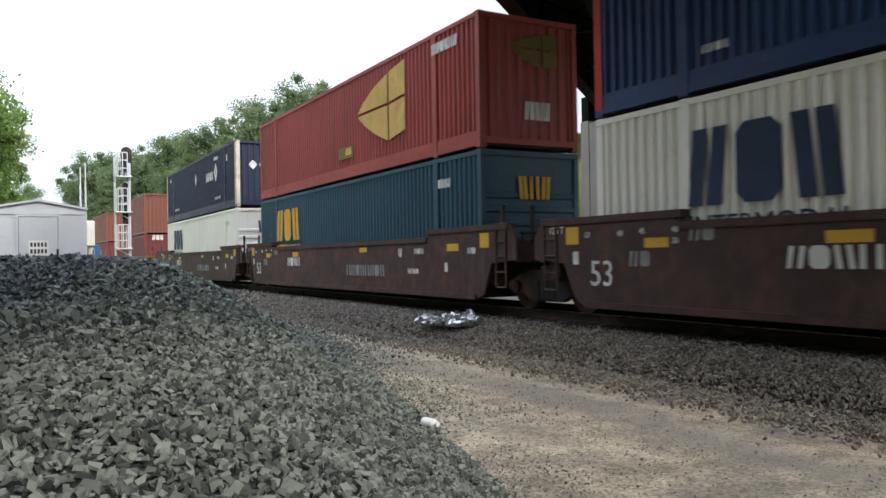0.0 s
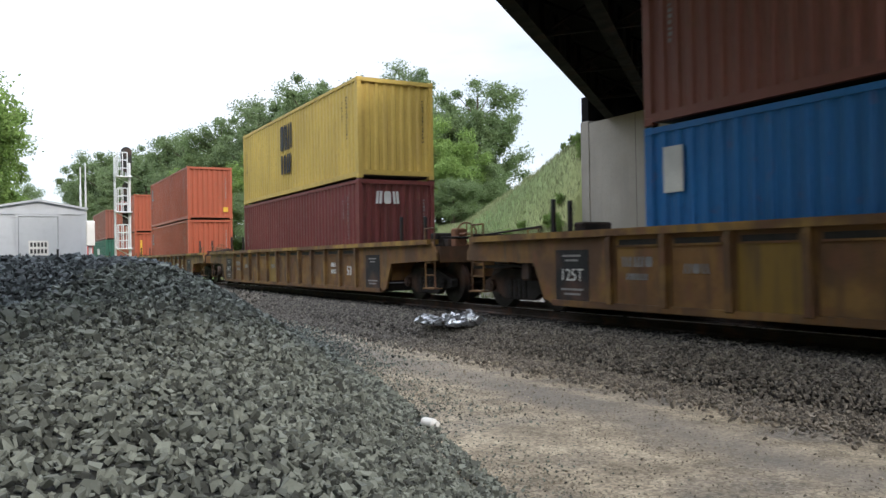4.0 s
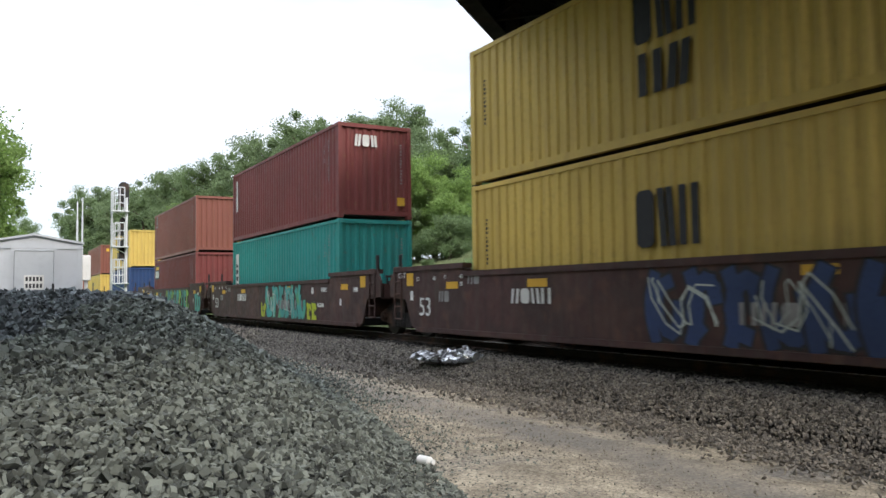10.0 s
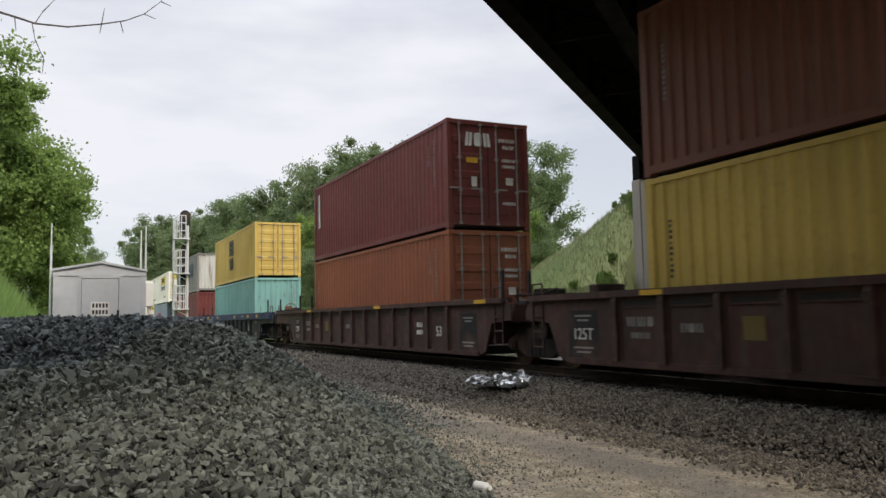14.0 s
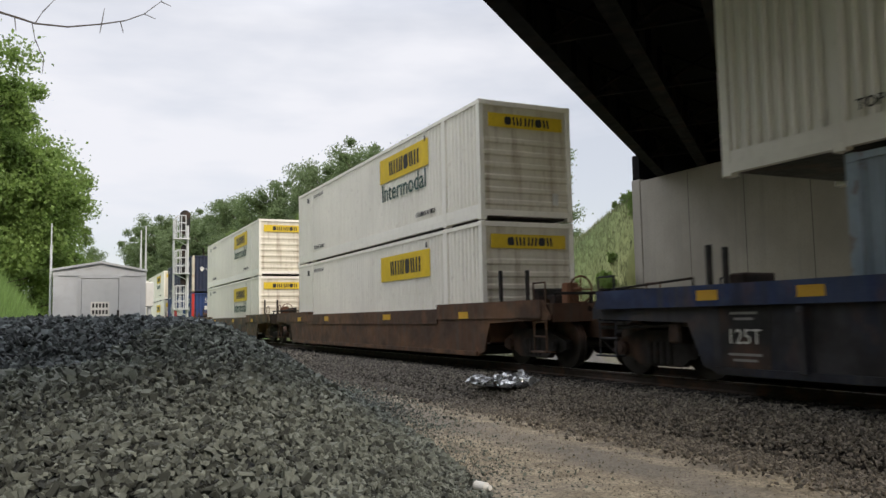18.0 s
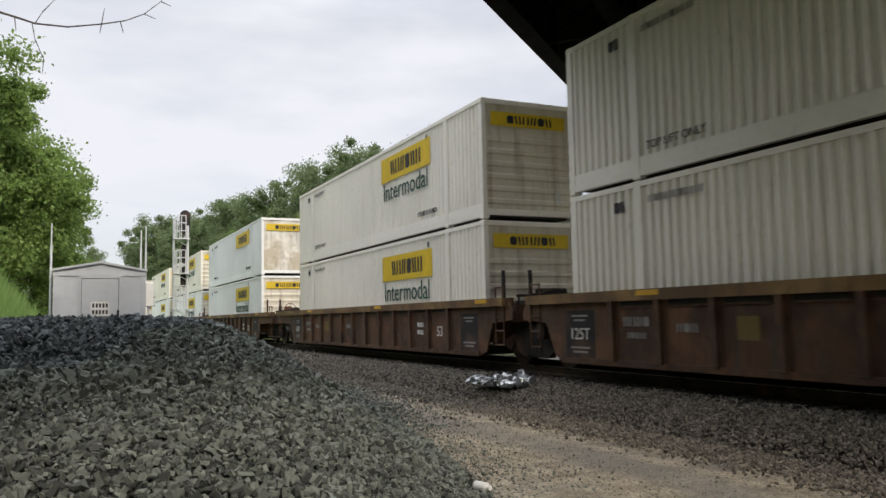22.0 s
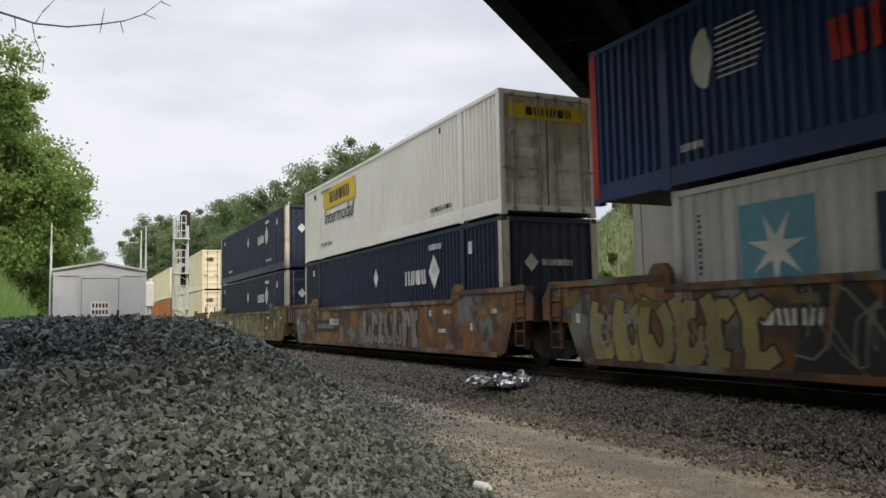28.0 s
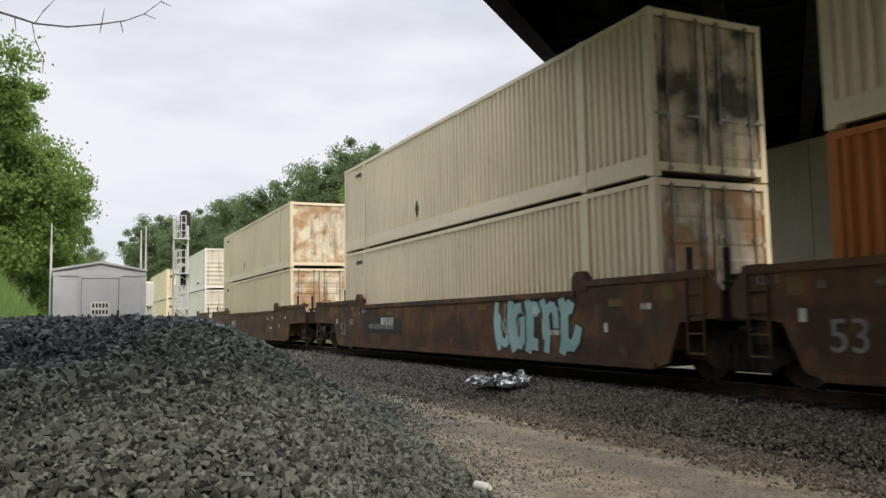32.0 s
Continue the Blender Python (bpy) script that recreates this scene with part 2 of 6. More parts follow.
mat_bark = material("bark", (0.09, 0.07, 0.05), rough=0.9, vary=0.4, bump=0.5, bump_scale=15)
mat_twig = material("dry_twig", (0.17, 0.15, 0.13), rough=0.9, vary=0.3)
mat_tie = material("tie_wood", (0.05, 0.042, 0.035), rough=0.9, vary=0.4)


def leaf_material(name, rgb, spread=0.3):
    m = bpy.data.materials.new(name)
    m.use_nodes = True
    n, l = m.node_tree.nodes, m.node_tree.links
    b = n["Principled BSDF"]
    b.inputs["Roughness"].default_value, b.inputs["Specular IOR Level"].default_value = 0.6, 0.25
    geo = n.new("ShaderNodeNewGeometry")
    r = n.new("ShaderNodeValToRGB")
    r.color_ramp.elements[0].color = tuple(c * (1 - spread) for c in rgb) + (1,)
    r.color_ramp.elements[1].color = tuple(c * (1 + spread) for c in rgb) + (1,)
    l.new(geo.outputs["Random Per Island"], r.inputs["Fac"])
    l.new(r.outputs["Color"], b.inputs["Base Color"])
    tr = n.new("ShaderNodeBsdfTranslucent")
    l.new(r.outputs["Color"], tr.inputs["Color"])
    mx = n.new("ShaderNodeMixShader")
    mx.inputs["Fac"].default_value = 0.45
    l.new(b.outputs["BSDF"], mx.inputs[1])
    l.new(tr.outputs["BSDF"], mx.inputs[2])
    l.new(mx.outputs["Shader"], n["Material Output"].inputs["Surface"])
    return m


mat_leaf = leaf_material("leaves_fresh", (0.185, 0.275, 0.075))
mat_leaf_dark = leaf_material("leaves_dark", (0.14, 0.195, 0.085))
mat_leaf_grey = leaf_material("leaves_grey_green", (0.155, 0.21, 0.1))
mat_grass = leaf_material("grass_blades", (0.22, 0.34, 0.11))
mat_drygrass = leaf_material("dry_grass_blades", (0.202, 0.223, 0.116))


def stone_material(name, rgb, spread):
    m = material(name, rgb, rough=0.85, vary=0.2, grain=30, bump=0.25, bump_scale=90)
    n, l = m.node_tree.nodes, m.node_tree.links
    b = n["Principled BSDF"]
    link = b.inputs["Base Color"].links[0]
    old = link.from_socket
    geo = n.new("ShaderNodeNewGeometry")
    r = n.new("ShaderNodeValToRGB")
    r.color_ramp.elements[0].color = (1 - spread, 1 - spread, 1 - spread, 1)
    r.color_ramp.elements[1].color = (1 + 0.6 * spread, 1 + 0.6 * spread, 1 + 0.55 * spread, 1)
    x = n.new("ShaderNodeMix")
    x.data_type, x.blend_type = "RGBA", "MULTIPLY"
    x.inputs["Factor"].default_value = 1
    l.new(geo.outputs["Random Per Island"], r.inputs["Fac"])
    l.new(old, x.inputs["A"])
    l.new(r.outputs["Color"], x.inputs["B"])
    l.new(x.outputs["Result"], b.inputs["Base Color"])
    return m


mat_stone = stone_material("crushed_stone", (0.15, 0.166, 0.147), 0.78)
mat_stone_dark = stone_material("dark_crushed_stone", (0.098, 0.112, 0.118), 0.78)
# dark base of the heap: the shade in the gaps between stones, as colour
mat_stone_gaps = material("shaded_stone_gaps", (0.02, 0.022, 0.02), rough=0.95, vary=0.4, grain=20, bump=0.6, bump_scale=40)
mat_ballast = stone_material("track_ballast", (0.152, 0.135, 0.114), 0.7)
# ballast and bed colours darkened to carry the shade below the cars
mat_ballast_shade = stone_material("shaded_ballast", (0.03, 0.026, 0.023), 0.6)
mat_bed = material("shaded_ballast_bed", (0.028, 0.023, 0.019), rough=0.95, vary=0.4, grain=20, bump=0.6, bump_scale=40)
mat_pebble = stone_material("road_pebble", (0.28, 0.248, 0.2), 0.6)


def ground_material():
    """Dirt track, gravel and grass, by place on the plan."""
    m = material("dirt_and_gravel", (0.368, 0.32, 0.24), rough=0.95, vary=0.42, grain=22, bump=1.0, bump_scale=26, coords="Object",
                 dirt=(0.17, 0.16, 0.145), dirt_amount=0.9, dirt_scale=1.1)
    n, l = m.node_tree.nodes, m.node_tree.links
    b = n["Principled BSDF"]
    old = b.inputs["Base Color"].links[0].from_socket
    tc = n.new("ShaderNodeTexCoord")
    sep = n.new("ShaderNodeSeparateXYZ")
    l.new(tc.outputs["Object"], sep.inputs["Vector"])
    nz = n.new("ShaderNodeTexNoise")
    nz.inputs["Scale"].default_value = 0.35
    nz.inputs["Detail"].default_value = 6
    l.new(tc.outputs["Object"], nz.inputs["Vector"])

    def band(lo, hi, sock, wob):
        mul = n.new("ShaderNodeMath")
        mul.operation = "MULTIPLY_ADD"
        l.new(nz.outputs["Fac"], mul.inputs[0])
        mul.inputs[1].default_value = wob
        l.new(sock, mul.inputs[2])
        r = n.new("ShaderNodeMapRange")
        r.inputs["From Min"].default_value, r.inputs["From Max"].default_value = lo, hi
        l.new(mul.outputs["Value"], r.inputs["Value"])
        return r.outputs["Result"]

    def over(a, rgb, fac):
        x = n.new("ShaderNodeMix")
        x.data_type = "RGBA"
        l.new(a, x.inputs["A"])
        x.inputs["B"].default_value = (*rgb, 1)
        l.new(fac, x.inputs["Factor"])
        return x.outputs["Result"]

    # loose gravel: single stones lighter or darker than the dust between them
    cells = n.new("ShaderNodeTexVoronoi")
    cells.inputs["Scale"].default_value = 38
    l.new(tc.outputs["Object"], cells.inputs["Vector"])
    tone = n.new("ShaderNodeMapRange")
    tone.inputs["To Min"].default_value, tone.inputs["To Max"].default_value = 0.55, 1.3
    one = n.new("ShaderNodeSeparateColor")
    l.new(cells.outputs["Color"], one.inputs["Color"])
    l.new(one.outputs["Red"], tone.inputs["Value"])
    rocky = n.new("ShaderNodeMix")
    rocky.data_type, rocky.blend_type = "RGBA", "MULTIPLY"
    rocky.inputs["Factor"].default_value = 0.9
    l.new(old, rocky.inputs["A"])
    l.new(tone.outputs["Result"], rocky.inputs["B"])
    old = rocky.outputs["Result"]
    # grey gravel ridge between the wheel tracks
    off = n.new("ShaderNodeMath")
    off.operation = "MULTIPLY_ADD"
    l.new(nz.outputs["Fac"], off.inputs[0])
    off.inputs[1].default_value = 0.9
    l.new(sep.outputs["X"], off.inputs[2])
    sub_x = n.new("ShaderNodeMath")
    sub_x.operation = "SUBTRACT"
    l.new(off.outputs["Value"], sub_x.inputs[0])
    sub_x.inputs[1].default_value = 6.2
    size = n.new("ShaderNodeMath")
    size.operation = "ABSOLUTE"
    l.new(sub_x.outputs["Value"], size.inputs[0])
    ridge = n.new("ShaderNodeMapRange")
    ridge.inputs["From Min"].default_value, ridge.inputs["From Max"].default_value = 0.5, 0.1
    ridge.inputs["To Max"].default_value = 0.65
    l.new(size.outputs["Value"], ridge.inputs["Value"])
    old = over(old, (0.17, 0.16, 0.145), ridge.outputs["Result"])
    col = over(old, (0.2, 0.185, 0.165), band(8.75, 9.5, sep.outputs["X"], 2.0))
    col = over(col, (0.24, 0.25, 0.1), band(17.0, 19.0, sep.outputs["X"], 2.0))
    col = over(col, (0.1, 0.16, 0.045), band(30.0, 40.0, sep.outputs["Y"], 6.0))
    col = over(col, (0.15, 0.2, 0.06), band(0.6, -0.6, sep.outputs["X"], 1.0))
    l.new(col, b.inputs["Base Color"])
    return m


mat_ground = ground_material()


# ---- mesh helpers ----
class Shape:
    """Collects boxes, prisms and rods into one mesh."""

    def __init__(self):
        self.v, self.f = [], []

    def add(self, verts, faces):
        o = len(self.v)
        self.v += [tuple(p) for p in verts]
        self.f += [tuple(i + o for i in q) for q in faces]
        return self

    def box(self, x0, x1, y0, y1, z0, z1, bevel=0.0):
        if bevel:
            b = min(bevel, abs(x1 - x0) / 2.5, abs(y1 - y0) / 2.5, abs(z1 - z0) / 2.5)
            pts = []
            for sx in (0, 1):
                for sy in (0, 1):
                    for sz in (0, 1):
                        c = ((x0, x1)[sx], (y0, y1)[sy], (z0, z1)[sz])
                        d = (b if sx == 0 else -b, b if sy == 0 else -b, b if sz == 0 else -b)
                        pts += [(c[0] + d[0], c[1] + d[1], c[2]), (c[0] + d[0], c[1], c[2] + d[2]), (c[0], c[1] + d[1], c[2] + d[2])]
            bm = bmesh.new()
            for p in pts:
                bm.verts.new(p)
            bmesh.ops.convex_hull(bm, input=bm.verts[:])
            bm.verts.index_update()
            self.add([v.co[:] for v in bm.verts], [[v.index for v in q.verts] for q in bm.faces])
            bm.free()
            return self
        p = [(x, y, z) for x in (x0, x1) for y in (y0, y1) for z in (z0, z1)]
        return self.add(p, [(0, 1, 3, 2), (4, 6, 7, 5), (0, 4, 5, 1), (2, 3, 7, 6), (0, 2, 6, 4), (1, 5, 7, 3)])

    def prism(self, outline, a0, a1, axis="x"):
        """Outline of 2D points pushed along an axis: x -> (y, z), y -> (x, z), z -> (x, y)."""
        k = len(outline)

        def place(p, a):
            return {"x": (a, p[0], p[1]), "y": (p[0], a, p[1]), "z": (p[0], p[1], a)}[axis]
        self.add([place(p, a0) for p in outline] + [place(p, a1) for p in outline],
                 [tuple(range(k)), tuple(range(2 * k - 1, k - 1, -1))] + [(i, i + k, (i + 1) % k + k, (i + 1) % k) for i in range(k)])
        return self

    def rod(self, a, b, r, sides=8, r2=None):
        a, b = Vector(a), Vector(b)
        d = (b - a).normalized()
        u = d.orthogonal().normalized()
        w = d.cross(u)
        r2 = r if r2 is None else r2
        ring = [(math.cos(2 * math.pi * i / sides), math.sin(2 * math.pi * i / sides)) for i in range(sides)]
        pts = [a + (u * c + w * s) * r for c, s in ring] + [b + (u * c + w * s) * r2 for c, s in ring]
        return self.add(pts, [tuple(range(sides - 1, -1, -1)), tuple(range(sides, 2 * sides))] +
                        [(i, (i + 1) % sides, (i + 1) % sides + sides, i + sides) for i in range(sides)])

    def ring(self, c, axis, radius, r, n=20, sides=6):
        c, axis = Vector(c), Vector(axis).normalized()
        u = axis.orthogonal().normalized()
        w = axis.cross(u)
        pts = [c + (u * math.cos(2 * math.pi * i / n) + w * math.sin(2 * math.pi * i / n)) * radius for i in range(n)]
        for i in range(n):
            self.rod(pts[i], pts[(i + 1) % n], r, sides)
        return self

    def mesh(self, name, mat, smooth=False):
        me = bpy.data.meshes.new(name)
        me.from_pydata(self.v, [], self.f)
        me.materials.append(mat)
        bm = bmesh.new()
        bm.from_mesh(me)
        bmesh.ops.recalc_face_normals(bm, faces=bm.faces[:])
        bm.to_mesh(me)
        bm.free()
        if smooth:
            me.polygons.foreach_set("use_smooth", [True] * len(me.polygons))
        return me


def part(name, data, parent, label="", m=None):
    ob = new(name, data)
    ob.parent = parent
    if m is not None:
        ob.matrix_basis = m
    if label:
        ob["label"] = label
    return ob


def thing(name, label, category, group="", kind="", m=None, data=None):
    ob = new(name, data)
    if m is not None:
        ob.matrix_basis = m
    return tagged(ob, label, category, group, kind)


meshes = {}


def cached(key, build):
    if key not in meshes:
        meshes[key] = build()
    return meshes[key]


def grid_mesh(name, xs, ys, height, mat):
    nx, ny = len(xs), len(ys)
    verts = [(x, y, height(x, y)) for y in ys for x in xs]
    faces = [(j * nx + i, j * nx + i + 1, (j + 1) * nx + i + 1, (j + 1) * nx + i) for j in range(ny - 1) for i in range(nx - 1)]
    me = bpy.data.meshes.new(name)
    me.from_pydata(verts, [], faces)
    me.materials.append(mat)
    me.polygons.foreach_set("use_smooth", [True] * len(faces))
    return me


def scatter_mesh(name, places, sizes, mat, rng, flat=0.7, tilt=0.45):
    """Many angular stones in one mesh: skewed blocks of eight corners at the places given."""
    n = len(places)
    corners = np.array([(x, y, z) for x in (-1, 1) for y in (-1, 1) for z in (-1, 1)], float)
    quads = np.array([(0, 1, 3, 2), (4, 6, 7, 5), (0, 4, 5, 1), (2, 3, 7, 6), (0, 2, 6, 4), (1, 5, 7, 3)])
    tri = np.concatenate([quads[:, [0, 1, 2]], quads[:, [0, 2, 3]]])
    p = corners[None] * rng.uniform(0.3, 1.0, (n, 8, 3))
    p *= sizes[:, None, None] * np.stack([np.ones(n), rng.uniform(0.55, 0.95, n), rng.uniform(0.35, flat, n)], 1)[:, None, :]
    q = rng.normal(size=(n, 4)) * np.array([1.0, tilt, tilt, 1.0])
    q /= np.linalg.norm(q, axis=1, keepdims=True)
    w, x, y, z = q.T
    rot = np.stack([np.stack([1 - 2 * (y * y + z * z), 2 * (x * y - z * w), 2 * (x * z + y * w)], 1),
                    np.stack([2 * (x * y + z * w), 1 - 2 * (x * x + z * z), 2 * (y * z - x * w)], 1),
                    np.stack([2 * (x * z - y * w), 2 * (y * z + x * w), 1 - 2 * (x * x + y * y)], 1)], 1)
    p = np.einsum("nij,nkj->nki", rot, p) + places[:, None, :]
    idx = (np.arange(n)[:, None, None] * 8 + tri[None]).reshape(-1, 3)
    me = bpy.data.meshes.new(name)
    me.vertices.add(n * 8)
    me.vertices.foreach_set("co", p.reshape(-1))
    me.loops.add(len(idx) * 3)
    me.loops.foreach_set("vertex_index", idx.reshape(-1).astype(np.int32))
    me.polygons.add(len(idx))
    me.polygons.foreach_set("loop_start", np.arange(0, len(idx) * 3, 3, dtype=np.int32))
    me.update(calc_edges=True)
    me.shade_flat()
    me.materials.append(mat)
    return me


def blades_mesh(name, roots, heights, width, mat, rng, lean=0.35):
    """Grass: one bent blade of two quads at each root."""
    n = len(roots)
    a = rng.uniform(0, 2 * math.pi, n)
    side = np.stack([np.cos(a), np.sin(a), np.zeros(n)], 1) * (width / 2)
    b = rng.uniform(0, 2 * math.pi, n)
    tip = np.stack([np.cos(b), np.sin(b), np.zeros(n)], 1) * (heights * lean * rng.uniform(0.3, 1, n))[:, None]
    up = np.stack([np.zeros(n), np.zeros(n), heights], 1)
    v = np.stack([roots - side, roots + side, roots + side * 0.7 + up * 0.55 + tip * 0.35, roots - side * 0.7 + up * 0.55 + tip * 0.35,
                  roots + up + tip], 1)
    me = bpy.data.meshes.new(name)
    faces = []
    for i in range(n):
        o = i * 5
        faces += [(o, o + 1, o + 2, o + 3), (o + 3, o + 2, o + 4)]
    me.from_pydata(v.reshape(-1, 3).tolist(), [], faces)
    me.materials.append(mat)
    return me


def text_mesh(text, size, depth=0.004):
    """Letters of the built-in font as a mesh in the x-y plane, centred."""
    cu = bpy.data.curves.new("letters", "FONT")
    cu.body, cu.size, cu.extrude, cu.align_x, cu.align_y = text, size, depth, "CENTER", "CENTER"
    cu.resolution_u = 3
    ob = bpy.data.objects.new("letters", cu)
    me = bpy.data.meshes.new_from_object(ob)
    bpy.data.objects.remove(ob)
    bpy.data.curves.remove(cu)
    return me

# ---- plan: track along y, rail tops at z = 0 ----
XC = 10.08           # centre line of the track
ROAD = -0.62         # level of the dirt road
BX, BY, SLOPE = 22.35, 26.23, 0.87   # a point of the bridge's far girder line and the skew of the bridge
rng = np.random.default_rng(7)
random.seed(3)


def smooth(a, b, x):
    t = min(1.0, max(0.0, (x - a) / (b - a)))
    return t * t * (3 - 2 * t)


def bridge_line(x):
    return BY + SLOPE * (x - BX)


def ground_height(x, y):
    z = ROAD + 0.03 * noise.noise(Vector((x * 0.35, y * 0.35, 0.0)))
    z -= 0.06 * math.exp(-((x - 5.2 - 0.02 * y) / 0.35) ** 2) * smooth(3, 5, y) + 0.05 * math.exp(-((x - 6.7) / 0.35) ** 2)
    # bank behind the track and the road embankment that leads up to the bridge
    bank = 2.7 * smooth(14.5, 21, x) + 2.0 * smooth(20, 36, x)
    e = (y - bridge_line(x)) * 0.754 - 0.9
    e2 = (bridge_line(x) - 10.9 - y) * 0.754 - 0.9
    out = max(e, e2, 0.0)
    emb = (8.3 - 0.45 * out) * smooth(18.0, 27.0, x) if x > 18 else 0.0
    if x < -3.6:
        emb = (8.0 - 0.5 * out) * smooth(-3.6, -4.4, x)
    if x > 13 and e < 0 and x < 23.2:
        emb, bank = 0.0, 0.3 * bank
    z += max(bank, emb) + ((0.4 * noise.noise(Vector((x * 0.15, y * 0.15, 3.0))) + 0.15 * noise.noise(Vector((x * 0.6, y * 0.6, 1.0)))) * smooth(15, 19, x) if x > 15 else 0.0)
    if x < -1:
        z += 0.5 * smooth(-1, -14, x) + 2.5 * smooth(-8, -40, x)
    z += 3.8 * smooth(0.5, -4.2, x) * smooth(20, 25, y) * (1 - 0.5 * smooth(28, 32, y))
    z += 2.0 * smooth(90, 300, y) * (1 if abs(x - XC) > 6 else 0.0)
    return z


def spread(lo, hi, fine_lo, fine_hi, fine):
    """Grid lines, close together in the middle stretch and wider outside."""
    mid = list(np.arange(fine_lo, fine_hi + 1e-6, fine))
    left, q, s = [], fine_lo, fine
    while q > lo:
        s *= 1.25
        q -= s
        left.append(max(q, lo))
    right, q, s = [], fine_hi, fine
    while q < hi:
        s *= 1.25
        q += s
        right.append(min(q, hi))
    return left[::-1] + mid + right


ground = thing("ground", "tan dirt service road with gravel and grass verges", "ground", kind="structure",
               data=grid_mesh("ground", spread(-1500, 1500, -6, 40, 0.5), spread(-300, 2500, -2, 70, 0.6), ground_height, mat_ground))

# ---- the heap of crushed stone beside the road ----
TOE = [(-7, 0.5), (-4, 1.9), (0, 2.1), (4, 2.75), (6.3, 3.35), (9.2, 4.15), (14.8, 5.25), (20, 5.6), (25, 5.2), (28, 4.0)]
CREST = [(-7, 0.0), (-4, 0.4), (0, 0.55), (2.5, 0.78), (4, 0.98), (5.5, 1.14), (7, 1.3), (8.2, 1.38), (9.5, 1.62), (11, 1.72), (13.5, 1.76), (17, 1.55), (21, 1.1),
         (25, 0.45), (28, 0.0)]


def along(table, y):
    return float(np.interp(y, [a for a, b in table], [b for a, b in table]))


def heap_height(x, y):
    face = 0.66 * (along(TOE, y) - x)
    top = along(CREST, y) - 0.012 * max(0.0, -1.0 - x) ** 2
    k = 0.22
    h = -k * math.log(math.exp(-face / k) + math.exp(-top / k)) if face > -1.5 else face
    h += 0.05 * noise.noise(Vector((x * 0.8, y * 0.8, 5.0))) + 0.025 * noise.noise(Vector((x * 2.5, y * 2.5, 1.0)))
    return ROAD - 0.04 + max(h, -0.12)


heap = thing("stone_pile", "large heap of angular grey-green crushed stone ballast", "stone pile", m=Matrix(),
             data=grid_mesh("stone_pile", np.arange(-9, 6.6, 0.18), np.arange(-7.0, 29, 0.2), heap_height, mat_stone_gaps))


def heap_stones():
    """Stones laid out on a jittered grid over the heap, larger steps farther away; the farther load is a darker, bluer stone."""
    pts, size, dark = [], [], []
    for y0, y1, step, s0, s1 in ((-6.0, 2.0, 0.1, 0.045, 0.075), (2.0, 6.5, 0.038, 0.018, 0.033), (6.5, 11.0, 0.051, 0.026, 0.045), (11.0, 17.0, 0.075, 0.038, 0.068), (17.0, 27.0, 0.12, 0.06, 0.095)):
        for y in np.arange(y0, y1, step):
            edge = along(TOE, y)
            for x in np.arange(min(-0.14 * y - 0.9, -3.3) if y < 5.0 else -0.14 * y - 0.9, edge + 0.2, step):
                a, b = x + rng.uniform(-0.5, 0.5) * step, y + rng.uniform(-0.5, 0.5) * step
                big = 1.0 if rng.random() < 0.86 else 1.55
                z = heap_height(a, b) + rng.uniform(-0.012, 0.05) * step / 0.05 if a < edge else ROAD + 0.015
                pts.append((a, b, z))
                size.append(rng.uniform(s0, s1) * big)
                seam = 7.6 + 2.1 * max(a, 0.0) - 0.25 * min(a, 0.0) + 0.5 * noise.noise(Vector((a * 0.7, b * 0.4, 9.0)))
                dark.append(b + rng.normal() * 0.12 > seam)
        for _ in range(int((y1 - y0) * 260)):
            b = rng.uniform(y0, y1)
            a = along(TOE, b) + 0.05 + abs(rng.normal()) * 0.55
            pts.append((a, b, ROAD + 0.012))
            size.append(rng.uniform(s0, s1) * rng.uniform(0.2, 0.55))
            dark.append(False)
    pts, size, dark = np.array(pts), np.array(size), np.array(dark)
    near = scatter_mesh("crushed_stone", pts[~dark], size[~dark], mat_stone, rng, flat=0.5, tilt=0.62)
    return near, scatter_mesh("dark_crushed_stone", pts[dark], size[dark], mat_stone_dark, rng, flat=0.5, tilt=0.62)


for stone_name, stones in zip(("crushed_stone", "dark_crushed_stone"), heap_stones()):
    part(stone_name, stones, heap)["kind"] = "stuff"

# ---- track bed ----
bed = Shape().prism([(XC - 2.55, ROAD - 0.05), (XC - 1.75, -0.24), (XC - 1.4, -0.19), (XC + 1.4, -0.19), (XC + 1.85, -0.24), (XC + 3.0, ROAD - 0.05)], -120, 900, "y")
track_bed = thing("track_bed", "bank of brown-grey stone ballast under the track", "ballast", kind="structure", data=bed.mesh("track_bed", mat_bed))


def bed_height(x):
    d = abs(x - XC)
    return float(np.interp(d, [0, 1.4, 1.75, 2.55, 5.0], [-0.19, -0.19, -0.24, ROAD, ROAD]))


def bed_stones(lo, hi, mat, name, share):
    pts, size = [], []
    for y0, y1, count, s0, s1 in ((3.0, 14.0, 19000, 0.016, 0.038), (14.0, 28.0, 11000, 0.022, 0.048), (28.0, 60.0, 4000, 0.05, 0.085)):
        count = int(count * share)
        y = rng.uniform(y0, y1, count)
        d = rng.uniform(lo, hi, count)
        d = d + rng.normal(size=count) * 0.16 + np.where(d > 2.3, np.abs(rng.normal(size=count)) * 0.36, 0)
        for a, b in zip(XC - d, y):
            pts.append((a, b, bed_height(a) + rng.uniform(0.002, 0.018)))
        size.append(rng.uniform(s0, s1, count))
    return scatter_mesh(name, np.array(pts), np.concatenate(size), mat, rng, flat=0.65)


